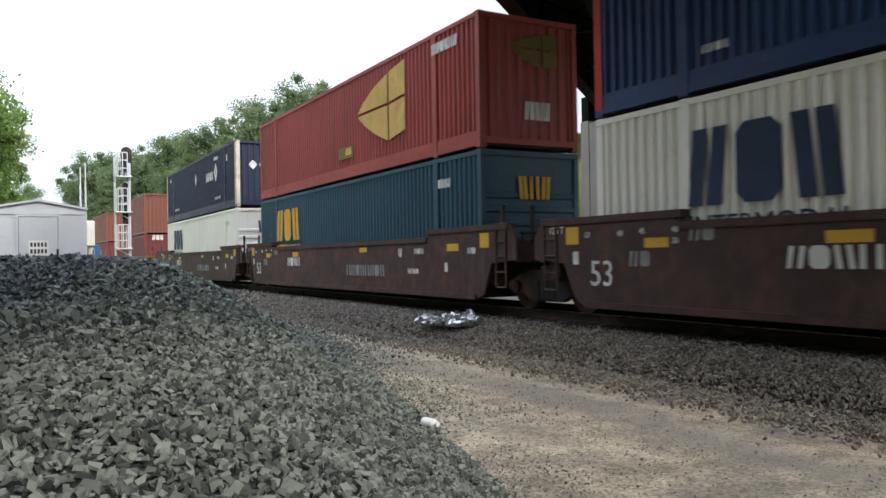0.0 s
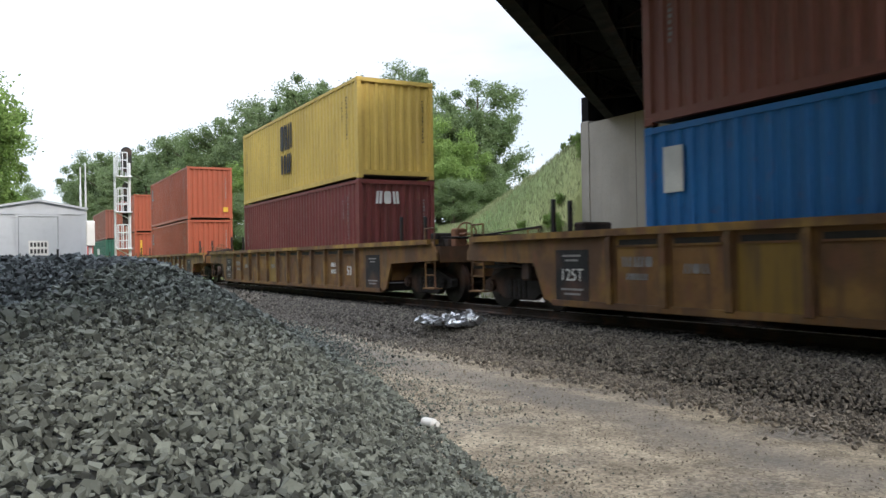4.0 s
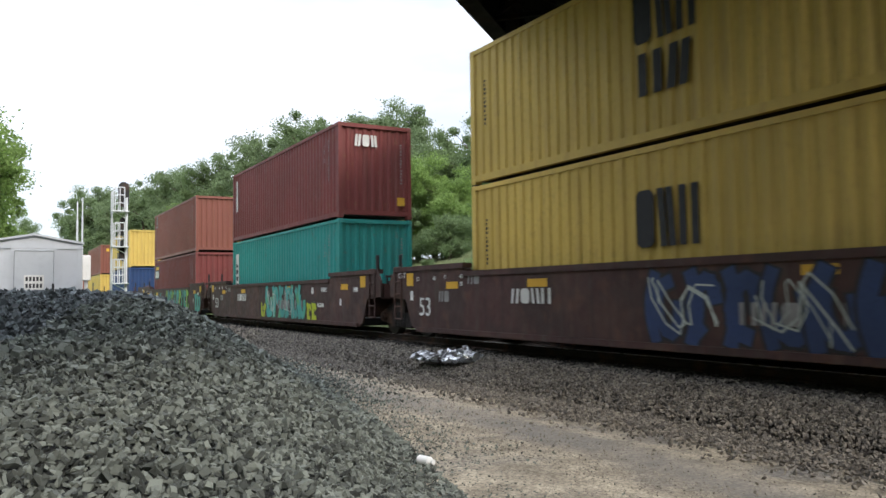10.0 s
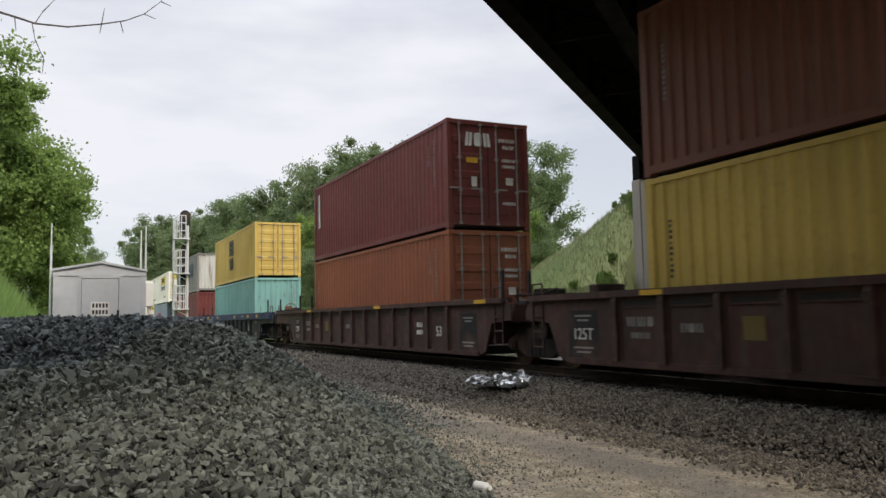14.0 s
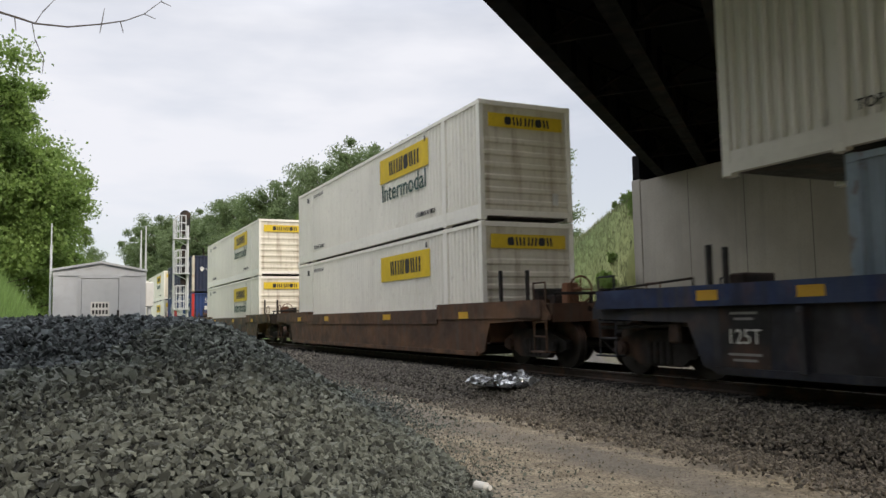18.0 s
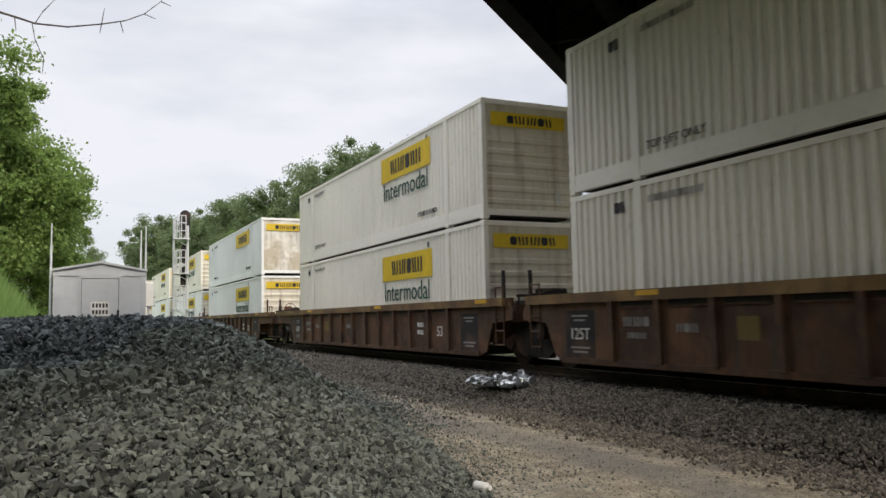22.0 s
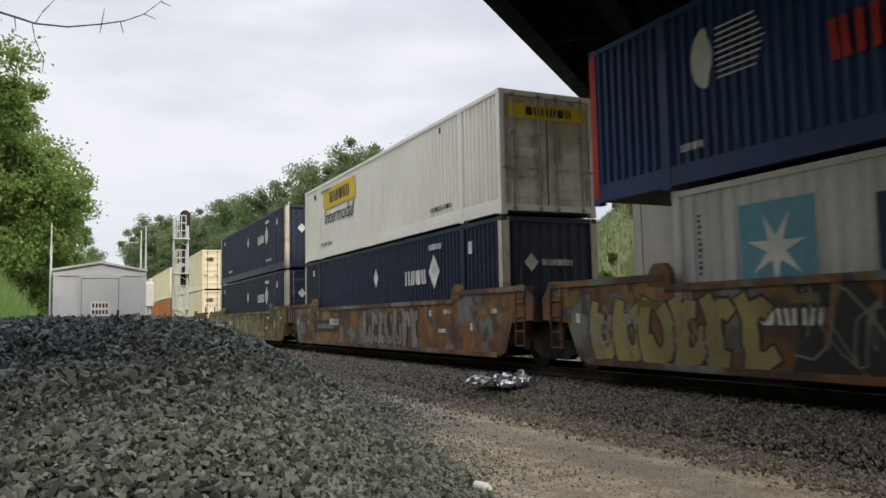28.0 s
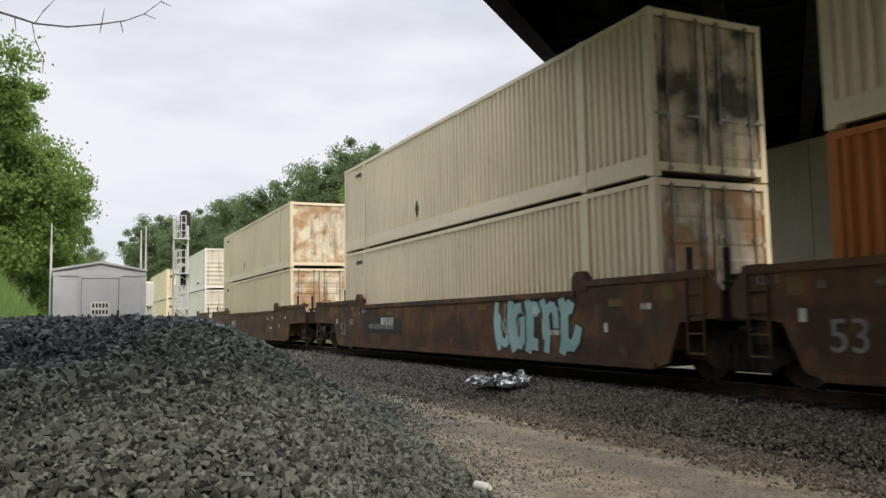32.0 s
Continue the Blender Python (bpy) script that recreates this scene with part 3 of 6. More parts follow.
part("ballast_stones", bed_stones(1.5, 2.75, mat_ballast, "ballast_stones", 1.25), track_bed)["kind"] = "stuff"
# stones between and beside the rails, painted with the train's shade
part("oily_stones", bed_stones(-1.9, 1.6, mat_ballast_shade, "oily_stones", 0.5), track_bed)["kind"] = "stuff"
part("far_stones", bed_stones(-3.1, -1.7, mat_ballast, "far_stones", 0.2), track_bed)["kind"] = "stuff"


def road_pebbles():
    count = 30000
    y = rng.uniform(3.2, 26, count)
    lo = np.interp(y, [a for a, b in TOE], [b for a, b in TOE])
    x = lo + (7.4 - lo) * np.where(rng.random(count) < 0.6, rng.beta(0.7, 2.2, count), rng.uniform(0, 1, count))
    pts = np.stack([x, y, np.full(count, ROAD + 0.004)], 1)
    return scatter_mesh("road_pebbles", pts, rng.uniform(0.003, 0.012, count) * np.where(rng.random(count) < 0.05, 1.8, 1.0), mat_pebble, rng)


part("road_pebbles", road_pebbles(), ground)["kind"] = "stuff"

rail_profile = [(-0.07, -0.17), (0.07, -0.17), (0.07, -0.155), (0.012, -0.13), (0.012, -0.045), (0.036, -0.035), (0.036, -0.006), (0.028, 0.0),
                (-0.028, 0.0), (-0.036, -0.006), (-0.036, -0.035), (-0.012, -0.045), (-0.012, -0.13), (-0.07, -0.155)]
for sx in (-0.755, 0.755):
    rail = thing("rail", "rusty steel running rail with a polished head", "rail", group="rails of the track", kind="structure",
          data=Shape().prism([(XC + sx + a, b) for a, b in rail_profile], -120, 900, "y").mesh("rail", mat_rail))
    part("rail_head", Shape().box(XC + sx - 0.027, XC + sx + 0.027, -120, 900, -0.002, 0.003).mesh("rail_head", mat_railhead), rail, "bright polished running surface")
tie_mesh = Shape().box(-1.3, 1.3, -0.115, 0.115, -0.36, -0.172, 0.012).mesh("tie", mat_tie)
for i in range(110):
    part("tie", tie_mesh, track_bed, m=pose(XC + random.uniform(-0.03, 0.03), 2.0 + i * 0.52, random.uniform(-0.006, 0.006), 0, 0, random.uniform(-0.8, 0.8)))

# ---- skewed road bridge overhead ----
AX = Vector((1, SLOPE, 0)).normalized()           # along the bridge
PERP = Vector((AX.y, -AX.x, 0))                   # across it, towards the far side
bridge_m = Matrix((( AX.x, PERP.x, 0, BX), (AX.y, PERP.y, 0, BY), (0, 0, 1, 0), (0, 0, 0, 1)))
bridge = thing("road_bridge", "dark steel girder road bridge crossing over the track", "bridge", m=bridge_m)
WIDE = 8.2
GB, GT = 6.88, 8.08
L0, L1 = -42.0, 30.0
part("deck", Shape().box(L0, L1, -0.68, WIDE + 0.85, GT, GT + 0.28).mesh("deck", mat_deck_shade), bridge, "concrete deck slab, coloured near-black as shade")
part("parapet", Shape().box(L0, L1, -0.68, -0.43, GT + 0.28, GT + 1.2).mesh("parapet", mat_concrete), bridge)
part("parapet", Shape().box(L0, L1, WIDE + 0.6, WIDE + 0.85, GT + 0.28, GT + 1.2).mesh("parapet", mat_concrete), bridge)
NG = 5
gap = (WIDE - 0.9) / (NG - 1)
girder_mesh = Shape().box(L0, 0.6, -0.012, 0.012, GB + 0.03, GT).box(L0, 0.6, -0.2, 0.2, GB, GB + 0.035).box(L0, 0.6, -0.16, 0.16, GT - 0.03, GT)
for k in range(24):
    girder_mesh.box(L0 + 1 + k * 1.85, L0 + 1.02 + k * 1.85, -0.15, 0.15, GB + 0.035, GT - 0.03)
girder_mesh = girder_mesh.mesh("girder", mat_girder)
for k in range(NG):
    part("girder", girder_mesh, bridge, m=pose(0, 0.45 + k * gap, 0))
brace = Shape()
brace.rod((0, 0.05, GB + 0.12), (0, gap - 0.05, GT - 0.15), 0.045, 6).rod((0, 0.05, GT - 0.15), (0, gap - 0.05, GB + 0.12), 0.045, 6)
brace.box(-0.05, 0.05, 0.05, gap - 0.05, GB + 0.06, GB + 0.15)
brace_mesh = brace.mesh("cross_brace", mat_girder)
for k in range(NG - 1):
    for j in range(6):
        part("cross_brace", brace_mesh, bridge, m=pose(-4.0 - j * 4.6, 0.45 + k * gap, 0))

# abutment behind the track, with board-marked panels and a wing wall
AXW = 22.6
abut = thing("abutment", "weathered grey concrete bridge abutment wall", "abutment", kind="structure")
part("wall", Shape().box(AXW, AXW + 1.2, 15.6, 27.2, ROAD - 1, 6.85).mesh("wall", mat_concrete), abut)
# back wall and cheek wall: concrete whose shade is put into the colour
part("back_wall", Shape().box(AXW + 1.1, AXW + 1.6, 14.6, 27.7, 6.4, 8.04).mesh("back_wall", mat_deck_shade), abut, "concrete back wall, coloured dark as shade")
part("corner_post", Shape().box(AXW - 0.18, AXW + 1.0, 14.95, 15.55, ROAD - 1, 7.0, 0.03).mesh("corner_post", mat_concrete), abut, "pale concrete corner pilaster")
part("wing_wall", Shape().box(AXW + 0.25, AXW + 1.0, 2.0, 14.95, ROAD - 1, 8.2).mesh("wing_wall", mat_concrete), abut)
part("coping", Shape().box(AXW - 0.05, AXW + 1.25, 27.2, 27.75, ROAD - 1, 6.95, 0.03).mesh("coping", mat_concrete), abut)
part("cheek_wall", Shape().box(AXW, AXW + 1.08, 27.24, 27.7, 6.95, 8.04).mesh("cheek_wall", mat_deck_shade), abut, "cheek of the bearing shelf, coloured dark as shade")
for y in (18.5, 21.4, 24.3):
    part("joint", Shape().box(AXW - 0.006, AXW + 0.05, y - 0.014, y + 0.014, ROAD, 6.8).mesh("joint", mat_joint), abut)
part("wing_joint", Shape().box(AXW + 0.244, AXW + 0.3, 13.5, 13.53, ROAD, 8.1).mesh("wing_joint", mat_joint), abut)
# unseen wall, added to shut out sky light on the heap's side
thing("abutment", "added grey concrete abutment, out of view beside the stone heap", "abutment", kind="structure",
                  data=Shape().box(-4.4, -3.2, -9.0, 4.6, ROAD - 1, 8.1).mesh("abutment", mat_concrete))

# ---- equipment shed ----
SY, SX0, SX1 = 21.0, -0.28, 1.77
SB, SE, SP = -0.45, 2.39, 2.56
shed = thing("equipment_shed", "silver sheet-metal signal equipment shed with a low gable", "shed")
xm = (SX0 + SX1) / 2
part("body", Shape().prism([(SX0, SB), (SX1, SB), (SX1, SE), (xm, SP), (SX0, SE)], SY, SY + 3.2, "y").mesh("body", mat_galv), shed)
part("roof", Shape().prism([(SX0 - 0.05, SE - 0.03), (xm, SP + 0.0), (SX1 + 0.05, SE - 0.03), (SX1 + 0.05, SE + 0.02), (xm, SP + 0.05), (SX0 - 0.05, SE + 0.02)], SY - 0.07, SY + 3.3, "y").mesh("roof", mat_galv), shed)
part("trim", Shape().box(SX0 - 0.02, SX1 + 0.02, SY - 0.03, SY + 0.0, SE - 0.14, SE - 0.05).mesh("trim", mat_galv), shed)
door_panel = part("door", Shape().box(xm - 0.42, xm + 0.42, SY - 0.045, SY + 0.0, SB + 0.1, SE - 0.2, 0.012).mesh("door", mat_galv_door), shed, "dull silver metal door")
part("door_frame", Shape().box(xm - 0.475, xm - 0.425, SY - 0.06, SY, SB, SE - 0.15).box(xm + 0.425, xm + 0.475, SY - 0.06, SY, SB, SE - 0.15)
     .box(xm - 0.425, xm + 0.425, SY - 0.06, SY, SE - 0.195, SE - 0.15).mesh("door_frame", mat_galv), shed)
part("door_handle", Shape().box(xm + 0.38, xm + 0.43, SY - 0.09, SY - 0.04, 1.2, 1.42, 0.008).mesh("door_handle", mat_black), door_panel)
part("corner_trim", Shape().box(SX0 - 0.012, SX0 + 0.1, SY - 0.02, SY, SB, SE - 0.14).mesh("corner_trim", mat_galv), shed)
part("corner_trim", Shape().box(SX1 - 0.1, SX1 + 0.012, SY - 0.02, SY, SB, SE - 0.14).mesh("corner_trim", mat_galv), shed)
sign = part("sign", Shape().box(xm - 0.21, xm + 0.21, SY - 0.056, SY - 0.046, 1.28, 1.62).mesh("sign", mat_white_mark), shed, "white sign with two rows of dark bars")
sign_bar = Shape().box(-0.025, 0.025, SY - 0.06, SY - 0.057, -0.05, 0.05).mesh("sign_bar", mat_black_mark)
for z in (1.37, 1.53):
    for c in range(5):
        part("sign_bar", sign_bar, sign, m=pose(xm - 0.15 + c * 0.075, 0, z))
box_case = thing("equipment_box", "small white metal equipment cabinet on a post", "cabinet")
part("body", Shape().box(2.04, 2.26, 24.0, 24.3, 1.55, 2.25, 0.02).mesh("body", mat_white_mark), box_case)
part("post", Shape().rod((2.15, 24.15, ROAD), (2.15, 24.15, 1.57), 0.05).mesh("post", mat_galv_rail), box_case)
for px, py, top in ((-0.36, 22.0, 3.62), (1.95, 24.6, 3.8), (2.2, 26.0, 4.09)):
    mast = thing("pole", "thin pale metal antenna pole beside the shed", "pole", group="thin poles by the shed")
    part("tube", Shape().rod((px, py, ROAD), (px, py, top - 0.55), 0.028).rod((px, py, top - 0.55), (px, py, top), 0.018).mesh("tube", mat_galv_rail), mast)
    part("base_plate", Shape().box(px - 0.12, px + 0.12, py - 0.12, py + 0.12, ROAD - 0.05, ROAD + 0.03, 0.01).mesh("base_plate", mat_galv_rail), mast)


def signal_mast(x, y, base, top, label, levels, heads, ladder_top):
    """Colour-light signal: tube mast, a tall ladder post beside it, caged platforms between the two and black heads."""
    sig = thing("railway_signal", label, "signal", group="railway signals", m=pose(x, y, base))
    h = top - base
    lx = -0.74
    part("mast", Shape().rod((0, 0, 0), (0, 0, h - 0.75 if heads else h), 0.075, 12).mesh("mast", mat_galv_rail), sig)
    part("base_box", Shape().box(-0.15, 0.15, -0.15, 0.15, -0.1, 0.42, 0.03).mesh("base_box", mat_white_mark), sig, "white base case")
    part("footing", Shape().box(-0.35, 0.35, -0.35, 0.35, -1.7, -0.1, 0.03).mesh("footing", mat_concrete), sig)
    ladder = part("ladder_post", Shape().rod((lx, 0.16, -1.6), (lx, 0.16, ladder_top - base), 0.055, 10).mesh("ladder_post", mat_galv_rail), sig)
    part("ladder_rail", Shape().rod((lx, -0.2, -1.6), (lx, -0.2, ladder_top - base), 0.022, 8).mesh("ladder_rail", mat_galv_rail), ladder)
    rung = Shape().rod((lx, -0.2, 0), (lx, 0.16, 0), 0.013, 6).mesh("rung", mat_galv_rail)
    for k in range(int((ladder_top - base) / 0.4)):
        part("rung", rung, ladder, m=pose(0, 0, k * 0.4))
    bar = Shape().rod((lx + 0.12, 0, 0), (-0.14, 0, 0), 0.026, 6).mesh("cage_bar", mat_galv_rail)
    post = Shape().rod((0, 0, 0), (0, 0, 1.3), 0.026, 6).mesh("cage_post", mat_galv_rail)
    for pz in levels:
        deck = Shape().box(lx, 0.1, -0.36, 0.36, pz - 0.06, pz, 0.01)
        platform = part("platform", deck.mesh("platform", mat_galv_rail), sig)
        part("bracket", Shape().rod((lx + 0.1, 0, pz - 0.06), (0, 0, pz - 0.4), 0.025, 6).mesh("bracket", mat_galv_rail), platform)
        for yy in (-0.34, 0.34):
            for zz in (0.42, 0.86, 1.28):
                part("cage_bar", bar, platform, m=pose(0, yy, pz + zz))
            for xx in (lx + 0.12, (lx - 0.02) / 2, -0.14):
                part("cage_post", post, platform, m=pose(xx, yy, pz))
    for hz, hh, wide in heads:
        outline = [(wide * math.cos(a), (hh / 2 - wide) * (1 if math.sin(a) >= 0 else -1) + wide * math.sin(a)) for a in [i * math.pi / 9 for i in range(18)]]
        head = part("signal_head", Shape().prism([(a - 0.12, b + hz) for a, b in outline], 0.14, 0.18, "y").box(-0.27, 0.03, 0.18, 0.4, hz - hh / 2 + 0.2, hz + hh / 2 - 0.2, 0.03)
                    .mesh("signal_head", mat_black), sig, "black signal head with oval backplate")
        hood = Shape().rod((-0.12, 0.4, 0), (-0.12, 0.62, -0.02), 0.13, 12).mesh("hood", mat_black)
        for k in (-0.34, 0, 0.34):
            part("hood", hood, head, m=pose(0, 0, hz + k))
    return sig


signal_mast(6.15, 46.5, 0.65, 7.3, "white tubular railway signal with caged platforms and black heads", (1.2, 3.2, 5.15), ((6.1, 1.4, 0.29), (3.0, 1.2, 0.24), (4.3, 1.1, 0.22)), 6.85)
signal_mast(14.62, 38.6, 0.9, 6.3, "white tubular railway signal across the track with caged platforms", (1.95, 3.85), (), 5.5)

# ---- litter ----
litter = thing("crumpled_duct", "crumpled shiny silver metal ducting lying on the ballast", "scrap metal", m=pose(8.13, 14.02, bed_height(8.13) + 0.04, 0, 0, -62) @ Matrix.Diagonal((1.3, 1.3, 1.05, 1)))


def crumple(x0, x1, y0, y1, z0, z1, seed, n=14):
    r = random.Random(seed)
    bm = bmesh.new()
    for i in range(n * 5):
        a, b, c = r.random(), r.random(), r.random()
        bm.verts.new((x0 + (x1 - x0) * a, y0 + (y1 - y0) * b, z0 + (z1 - z0) * c * (1 - 0.5 * abs(a - 0.5))))
    bmesh.ops.convex_hull(bm, input=bm.verts[:])
    for v in [v for v in bm.verts if not v.link_faces]:
        bm.verts.remove(v)
    bmesh.ops.subdivide_edges(bm, edges=bm.edges[:], cuts=2)
    for v in bm.verts:
        v.co += Vector((r.uniform(-1, 1), r.uniform(-1, 1), r.uniform(-0.6, 0.8))) * 0.05
    me = bpy.data.meshes.new("crumpled_sheet")
    bm.to_mesh(me)
    bm.free()
    me.materials.append(mat_foil)
    return me


for k, (a, b, c, d, z) in enumerate(((-0.8, -0.5, -0.06, 0.14, 0.17), (-0.62, -0.34, -0.12, 0.08, 0.12), (-0.42, -0.18, -0.2, 0.02, 0.13), (-0.3, -0.02, -0.1, 0.14, 0.18), (-0.14, 0.12, -0.2, 0.1, 0.24),
                                     (0.06, 0.34, -0.14, 0.16, 0.27), (0.2, 0.46, -0.26, 0.0, 0.2), (-0.05, 0.22, -0.32, -0.14, 0.1), (0.3, 0.52, -0.1, 0.1, 0.14))):
    part("crumpled_sheet", crumple(a, b, c, d, -0.02, z, k + 3, 7), litter)
part("dark_scrap", Shape().box(-0.2, -0.12, -0.2, -0.02, 0.0, 0.08, 0.02).mesh("dark_scrap", mat_black), litter, "dark metal scrap")
part("duct_end", Shape().ring((0.5, -0.16, 0.09), (0.9, -0.4, 0.1), 0.085, 0.014, 16, 6).rod((0.4, -0.12, 0.08), (0.5, -0.16, 0.09), 0.075, 14).mesh("duct_end", mat_foil), litter)
bottle = thing("plastic_bottle", "white plastic bottle lying at the foot of the stone heap", "bottle", m=pose(3.68, 6.93, ROAD + 0.06, 0, 0, -72))
bot = Shape().rod((-0.085, 0, 0), (0.05, 0, 0), 0.047, 16).rod((0.05, 0, 0), (0.078, 0, 0), 0.047, 16, 0.026).rod((-0.095, 0, 0), (-0.085, 0, 0), 0.04, 16, 0.047)
part("body", bot.mesh("body", mat_bottle), bottle)
part("cap", Shape().rod((0.078, 0, 0), (0.105, 0, 0), 0.026, 14).mesh("cap", mat_bottle), bottle)

# ---- trees ----


def tree_meshes(seed, height, radius, leaves, leaf, mat, crown_low=0.1):
    """Trunk with limbs, and a crown of many small leaf sprays gathered in clumps round the limb ends."""
    r = random.Random(seed)
    wood = Shape()
    wood.rod((0, 0, -0.5), (0, 0, height * 0.45), radius * 0.07, 9, radius * 0.045)
    wood.rod((0, 0, height * 0.45), (r.uniform(-0.4, 0.4), r.uniform(-0.4, 0.4), height * 0.85), radius * 0.045, 8, radius * 0.012)
    ends = [Vector((0, 0, height * 0.9))]
    for k in range(30):
        z0 = height * r.uniform(crown_low, 0.8)
        a = k * 2.4 + r.uniform(-0.4, 0.4)
        reach = radius * r.uniform(0.5, 0.95) * (1.1 - 0.65 * max(0, z0 / height - 0.35))
        e = Vector((math.cos(a) * reach, math.sin(a) * reach, min(height * 0.95, z0 + height * r.uniform(0.05, 0.2))))
        wood.rod((0, 0, z0), e, radius * 0.014, 6, radius * 0.005)
        ends.append(e)
        for j in range(4):
            f = e * r.uniform(0.5, 0.9) + Vector((r.uniform(-1, 1), r.uniform(-1, 1), r.uniform(-0.2, 1))) * radius * 0.3
            f.z = max(height * crown_low * 0.7, min(height, f.z + z0 * 0.2))
            ends.append(f)
    g = np.random.default_rng(seed)
    pick = g.integers(0, len(ends), leaves)
    c = np.array([e[:] for e in ends])[pick]
    size = radius * (0.11 + 0.18 * g.random(len(ends)) ** 1.5)[pick]
    d = g.normal(size=(leaves, 3))
    d /= np.linalg.norm(d, axis=1, keepdims=True)
    c = c + d * (size * g.random(leaves) ** 0.6 * (1 + 0.5 * (g.random(leaves) < 0.08)))[:, None] * np.array([1, 1, 0.75])
    s = leaf * g.uniform(0.6, 1.3, leaves)
    u = g.normal(size=(leaves, 3))
    u /= np.linalg.norm(u, axis=1, keepdims=True)
    w = np.cross(u, g.normal(size=(leaves, 3)))
    w /= np.linalg.norm(w, axis=1, keepdims=True)
    u, w = u * s[:, None], w * s[:, None] * 0.6
    v = np.stack([c - u, c - 0.2 * u + w, c + u, c - 0.1 * u - w], 1).reshape(-1, 3)
    me = bpy.data.meshes.new("crown")
    n = leaves
    me.vertices.add(n * 4)
    me.vertices.foreach_set("co", v.reshape(-1))
    me.loops.add(n * 4)
    me.loops.foreach_set("vertex_index", np.arange(n * 4, dtype=np.int32))
    me.polygons.add(n)
    me.polygons.foreach_set("loop_start", np.arange(0, n * 4, 4, dtype=np.int32))
    me.update(calc_edges=True)
    me.materials.append(mat)
    return wood.mesh("trunk", mat_bark), me


kinds = [tree_meshes(11, 14, 5.2, 60000, 0.11, mat_leaf_grey), tree_meshes(12, 15, 5.0, 60000, 0.11, mat_leaf_dark),
         tree_meshes(13, 12, 4.6, 52000, 0.105, mat_leaf_grey), tree_meshes(14, 9, 4.2, 75000, 0.085, mat_leaf, 0.04),
         tree_meshes(15, 13, 5.0, 90000, 0.105, mat_leaf, 0.06), tree_meshes(16, 5, 3.6, 36000, 0.075, mat_leaf_dark, 0.02)]


def tree(kind, x, y, scale, turn, label="broad leafy green tree in full summer leaf", base=None):
    t = thing("tree", label, "tree", group="trees round the track", m=pose(x, y, ground_height(x, y) if base is None else base, 0, 0, turn) @ Matrix.Diagonal((scale, scale, scale, 1)))
    part("trunk", kinds[kind][0], t)
    part("crown", kinds[kind][1], t)
    return t


for k, x, y, s, a in (
        # tall trees on the verge by the shed
        (3, -3.9, 32, 0.98, 0), (4, -5.9, 34, 0.92, 40), (4, -9.0, 36, 0.95, 130), (3, -2.9, 38, 0.95, 200), (4, -4.7, 44, 0.87, 80), (3, -1.5, 48, 0.8, 30),
        # added trees, unseen to the left and behind the camera, that close off low sky
        (0, -14, 30, 0.9, 20),
        (1, -12.5, 22, 0.8, 70), (2, -20, 26, 1.1, 160), (0, -19, 16, 0.9, 230), (1, -16, 38, 1.1, 300), (0, -12, -40, 1.1, 200), (1, -2, -52, 1.0, 40), (2, 6, -56, 1.1, 90), (0, 19, -46, 1.2, 150), (1, 28, -38, 1.1, 300),
        # wood behind the track
        (1, 41.0, 66, 1.0, 10), (0, 36, 76, 1.17, 60), (2, 33, 70, 1.12, 100), (1, 30, 82, 1.17, 150), (0, 26, 84, 1.12, 200), (2, 27, 96, 1.30, 20),
        (1, 23.5, 98, 1.08, 240), (0, 22, 110, 1.08, 280), (2, 24, 122, 1.35, 310), (0, 20, 132, 1.08, 30), (1, 44, 80, 1.12, 70),
        (3, 31, 62, 0.99, 20), (3, 33, 58, 0.81, 220), (3, 26, 68, 1.08, 250), (3, 22, 76, 0.99, 20), (2, 40, 88, 1.35, 20), (1, 34, 94, 1.26, 220), (3, 20, 92, 0.99, 110),
        # far clump beside the line
        (0, 18, 180, 1.53, 0), (1, 18, 195, 1.57, 60), (2, 24, 190, 1.71, 100), (1, 28, 175, 1.44, 160), (0, 20, 160, 1.17, 200), (1, 3, 210, 1.35, 30), (2, 22, 148, 1.17, 90),
        # undergrowth that closes the wood towards the ground
        (5, 19.5, 62, 0.9, 0), (5, 23.5, 66, 1.0, 80), (5, 28.5, 60, 1.0, 160), (5, 33.5, 64, 1.1, 240), (5, 18.0, 80, 1.0, 30), (5, 17.5, 96, 1.1, 120), (5, 25.0, 76, 1.2, 200), (5, 38.5, 70, 1.2, 20),
        (5, 17.0, 116, 1.3, 300), (5, 16.5, 138, 1.4, 60), (5, 17.0, 160, 1.6, 140), (5, 31.0, 54, 0.7, 110), (5, 36.0, 58, 0.9, 190),
        (5, 22.0, 60, 1.0, 15), (5, 25.5, 68, 1.1, 75), (5, 19.0, 51, 0.6, 135), (5, 27.5, 74, 1.3, 215), (5, 21.5, 71, 1.0, 315),
        # growth above the wing wall
        (3, 27, 8, 0.5, 0), (3, 29, 13, 0.45, 90),
        # shrubs along the top of the bank
        (3, 24.2, 29.6, 0.075, 20), (3, 25.2, 30.9, 0.085, 70), (3, 26.0, 32.6, 0.06, 110), (3, 26.4, 33.9, 0.05, 300), (3, 20.9, 27.6, 0.085, 140), (3, 20.1, 26.4, 0.075, 210), (3, 21.6, 28.9, 0.075, 280),
        (3, 20.6, 29.6, 0.06, 50), (3, 22.6, 29.4, 0.06, 190), (5, 21.5, 40, 0.14, 10), (5, 24.0, 50, 0.3, 130), (3, 19.4, 29.0, 0.06, 330)):
    tree(k, x, y, s, a)

# bare twigs that hang into the top of the picture
twig = thing("bare_branch", "thin bare brown twig hanging overhead", "branch")
tw = Shape()


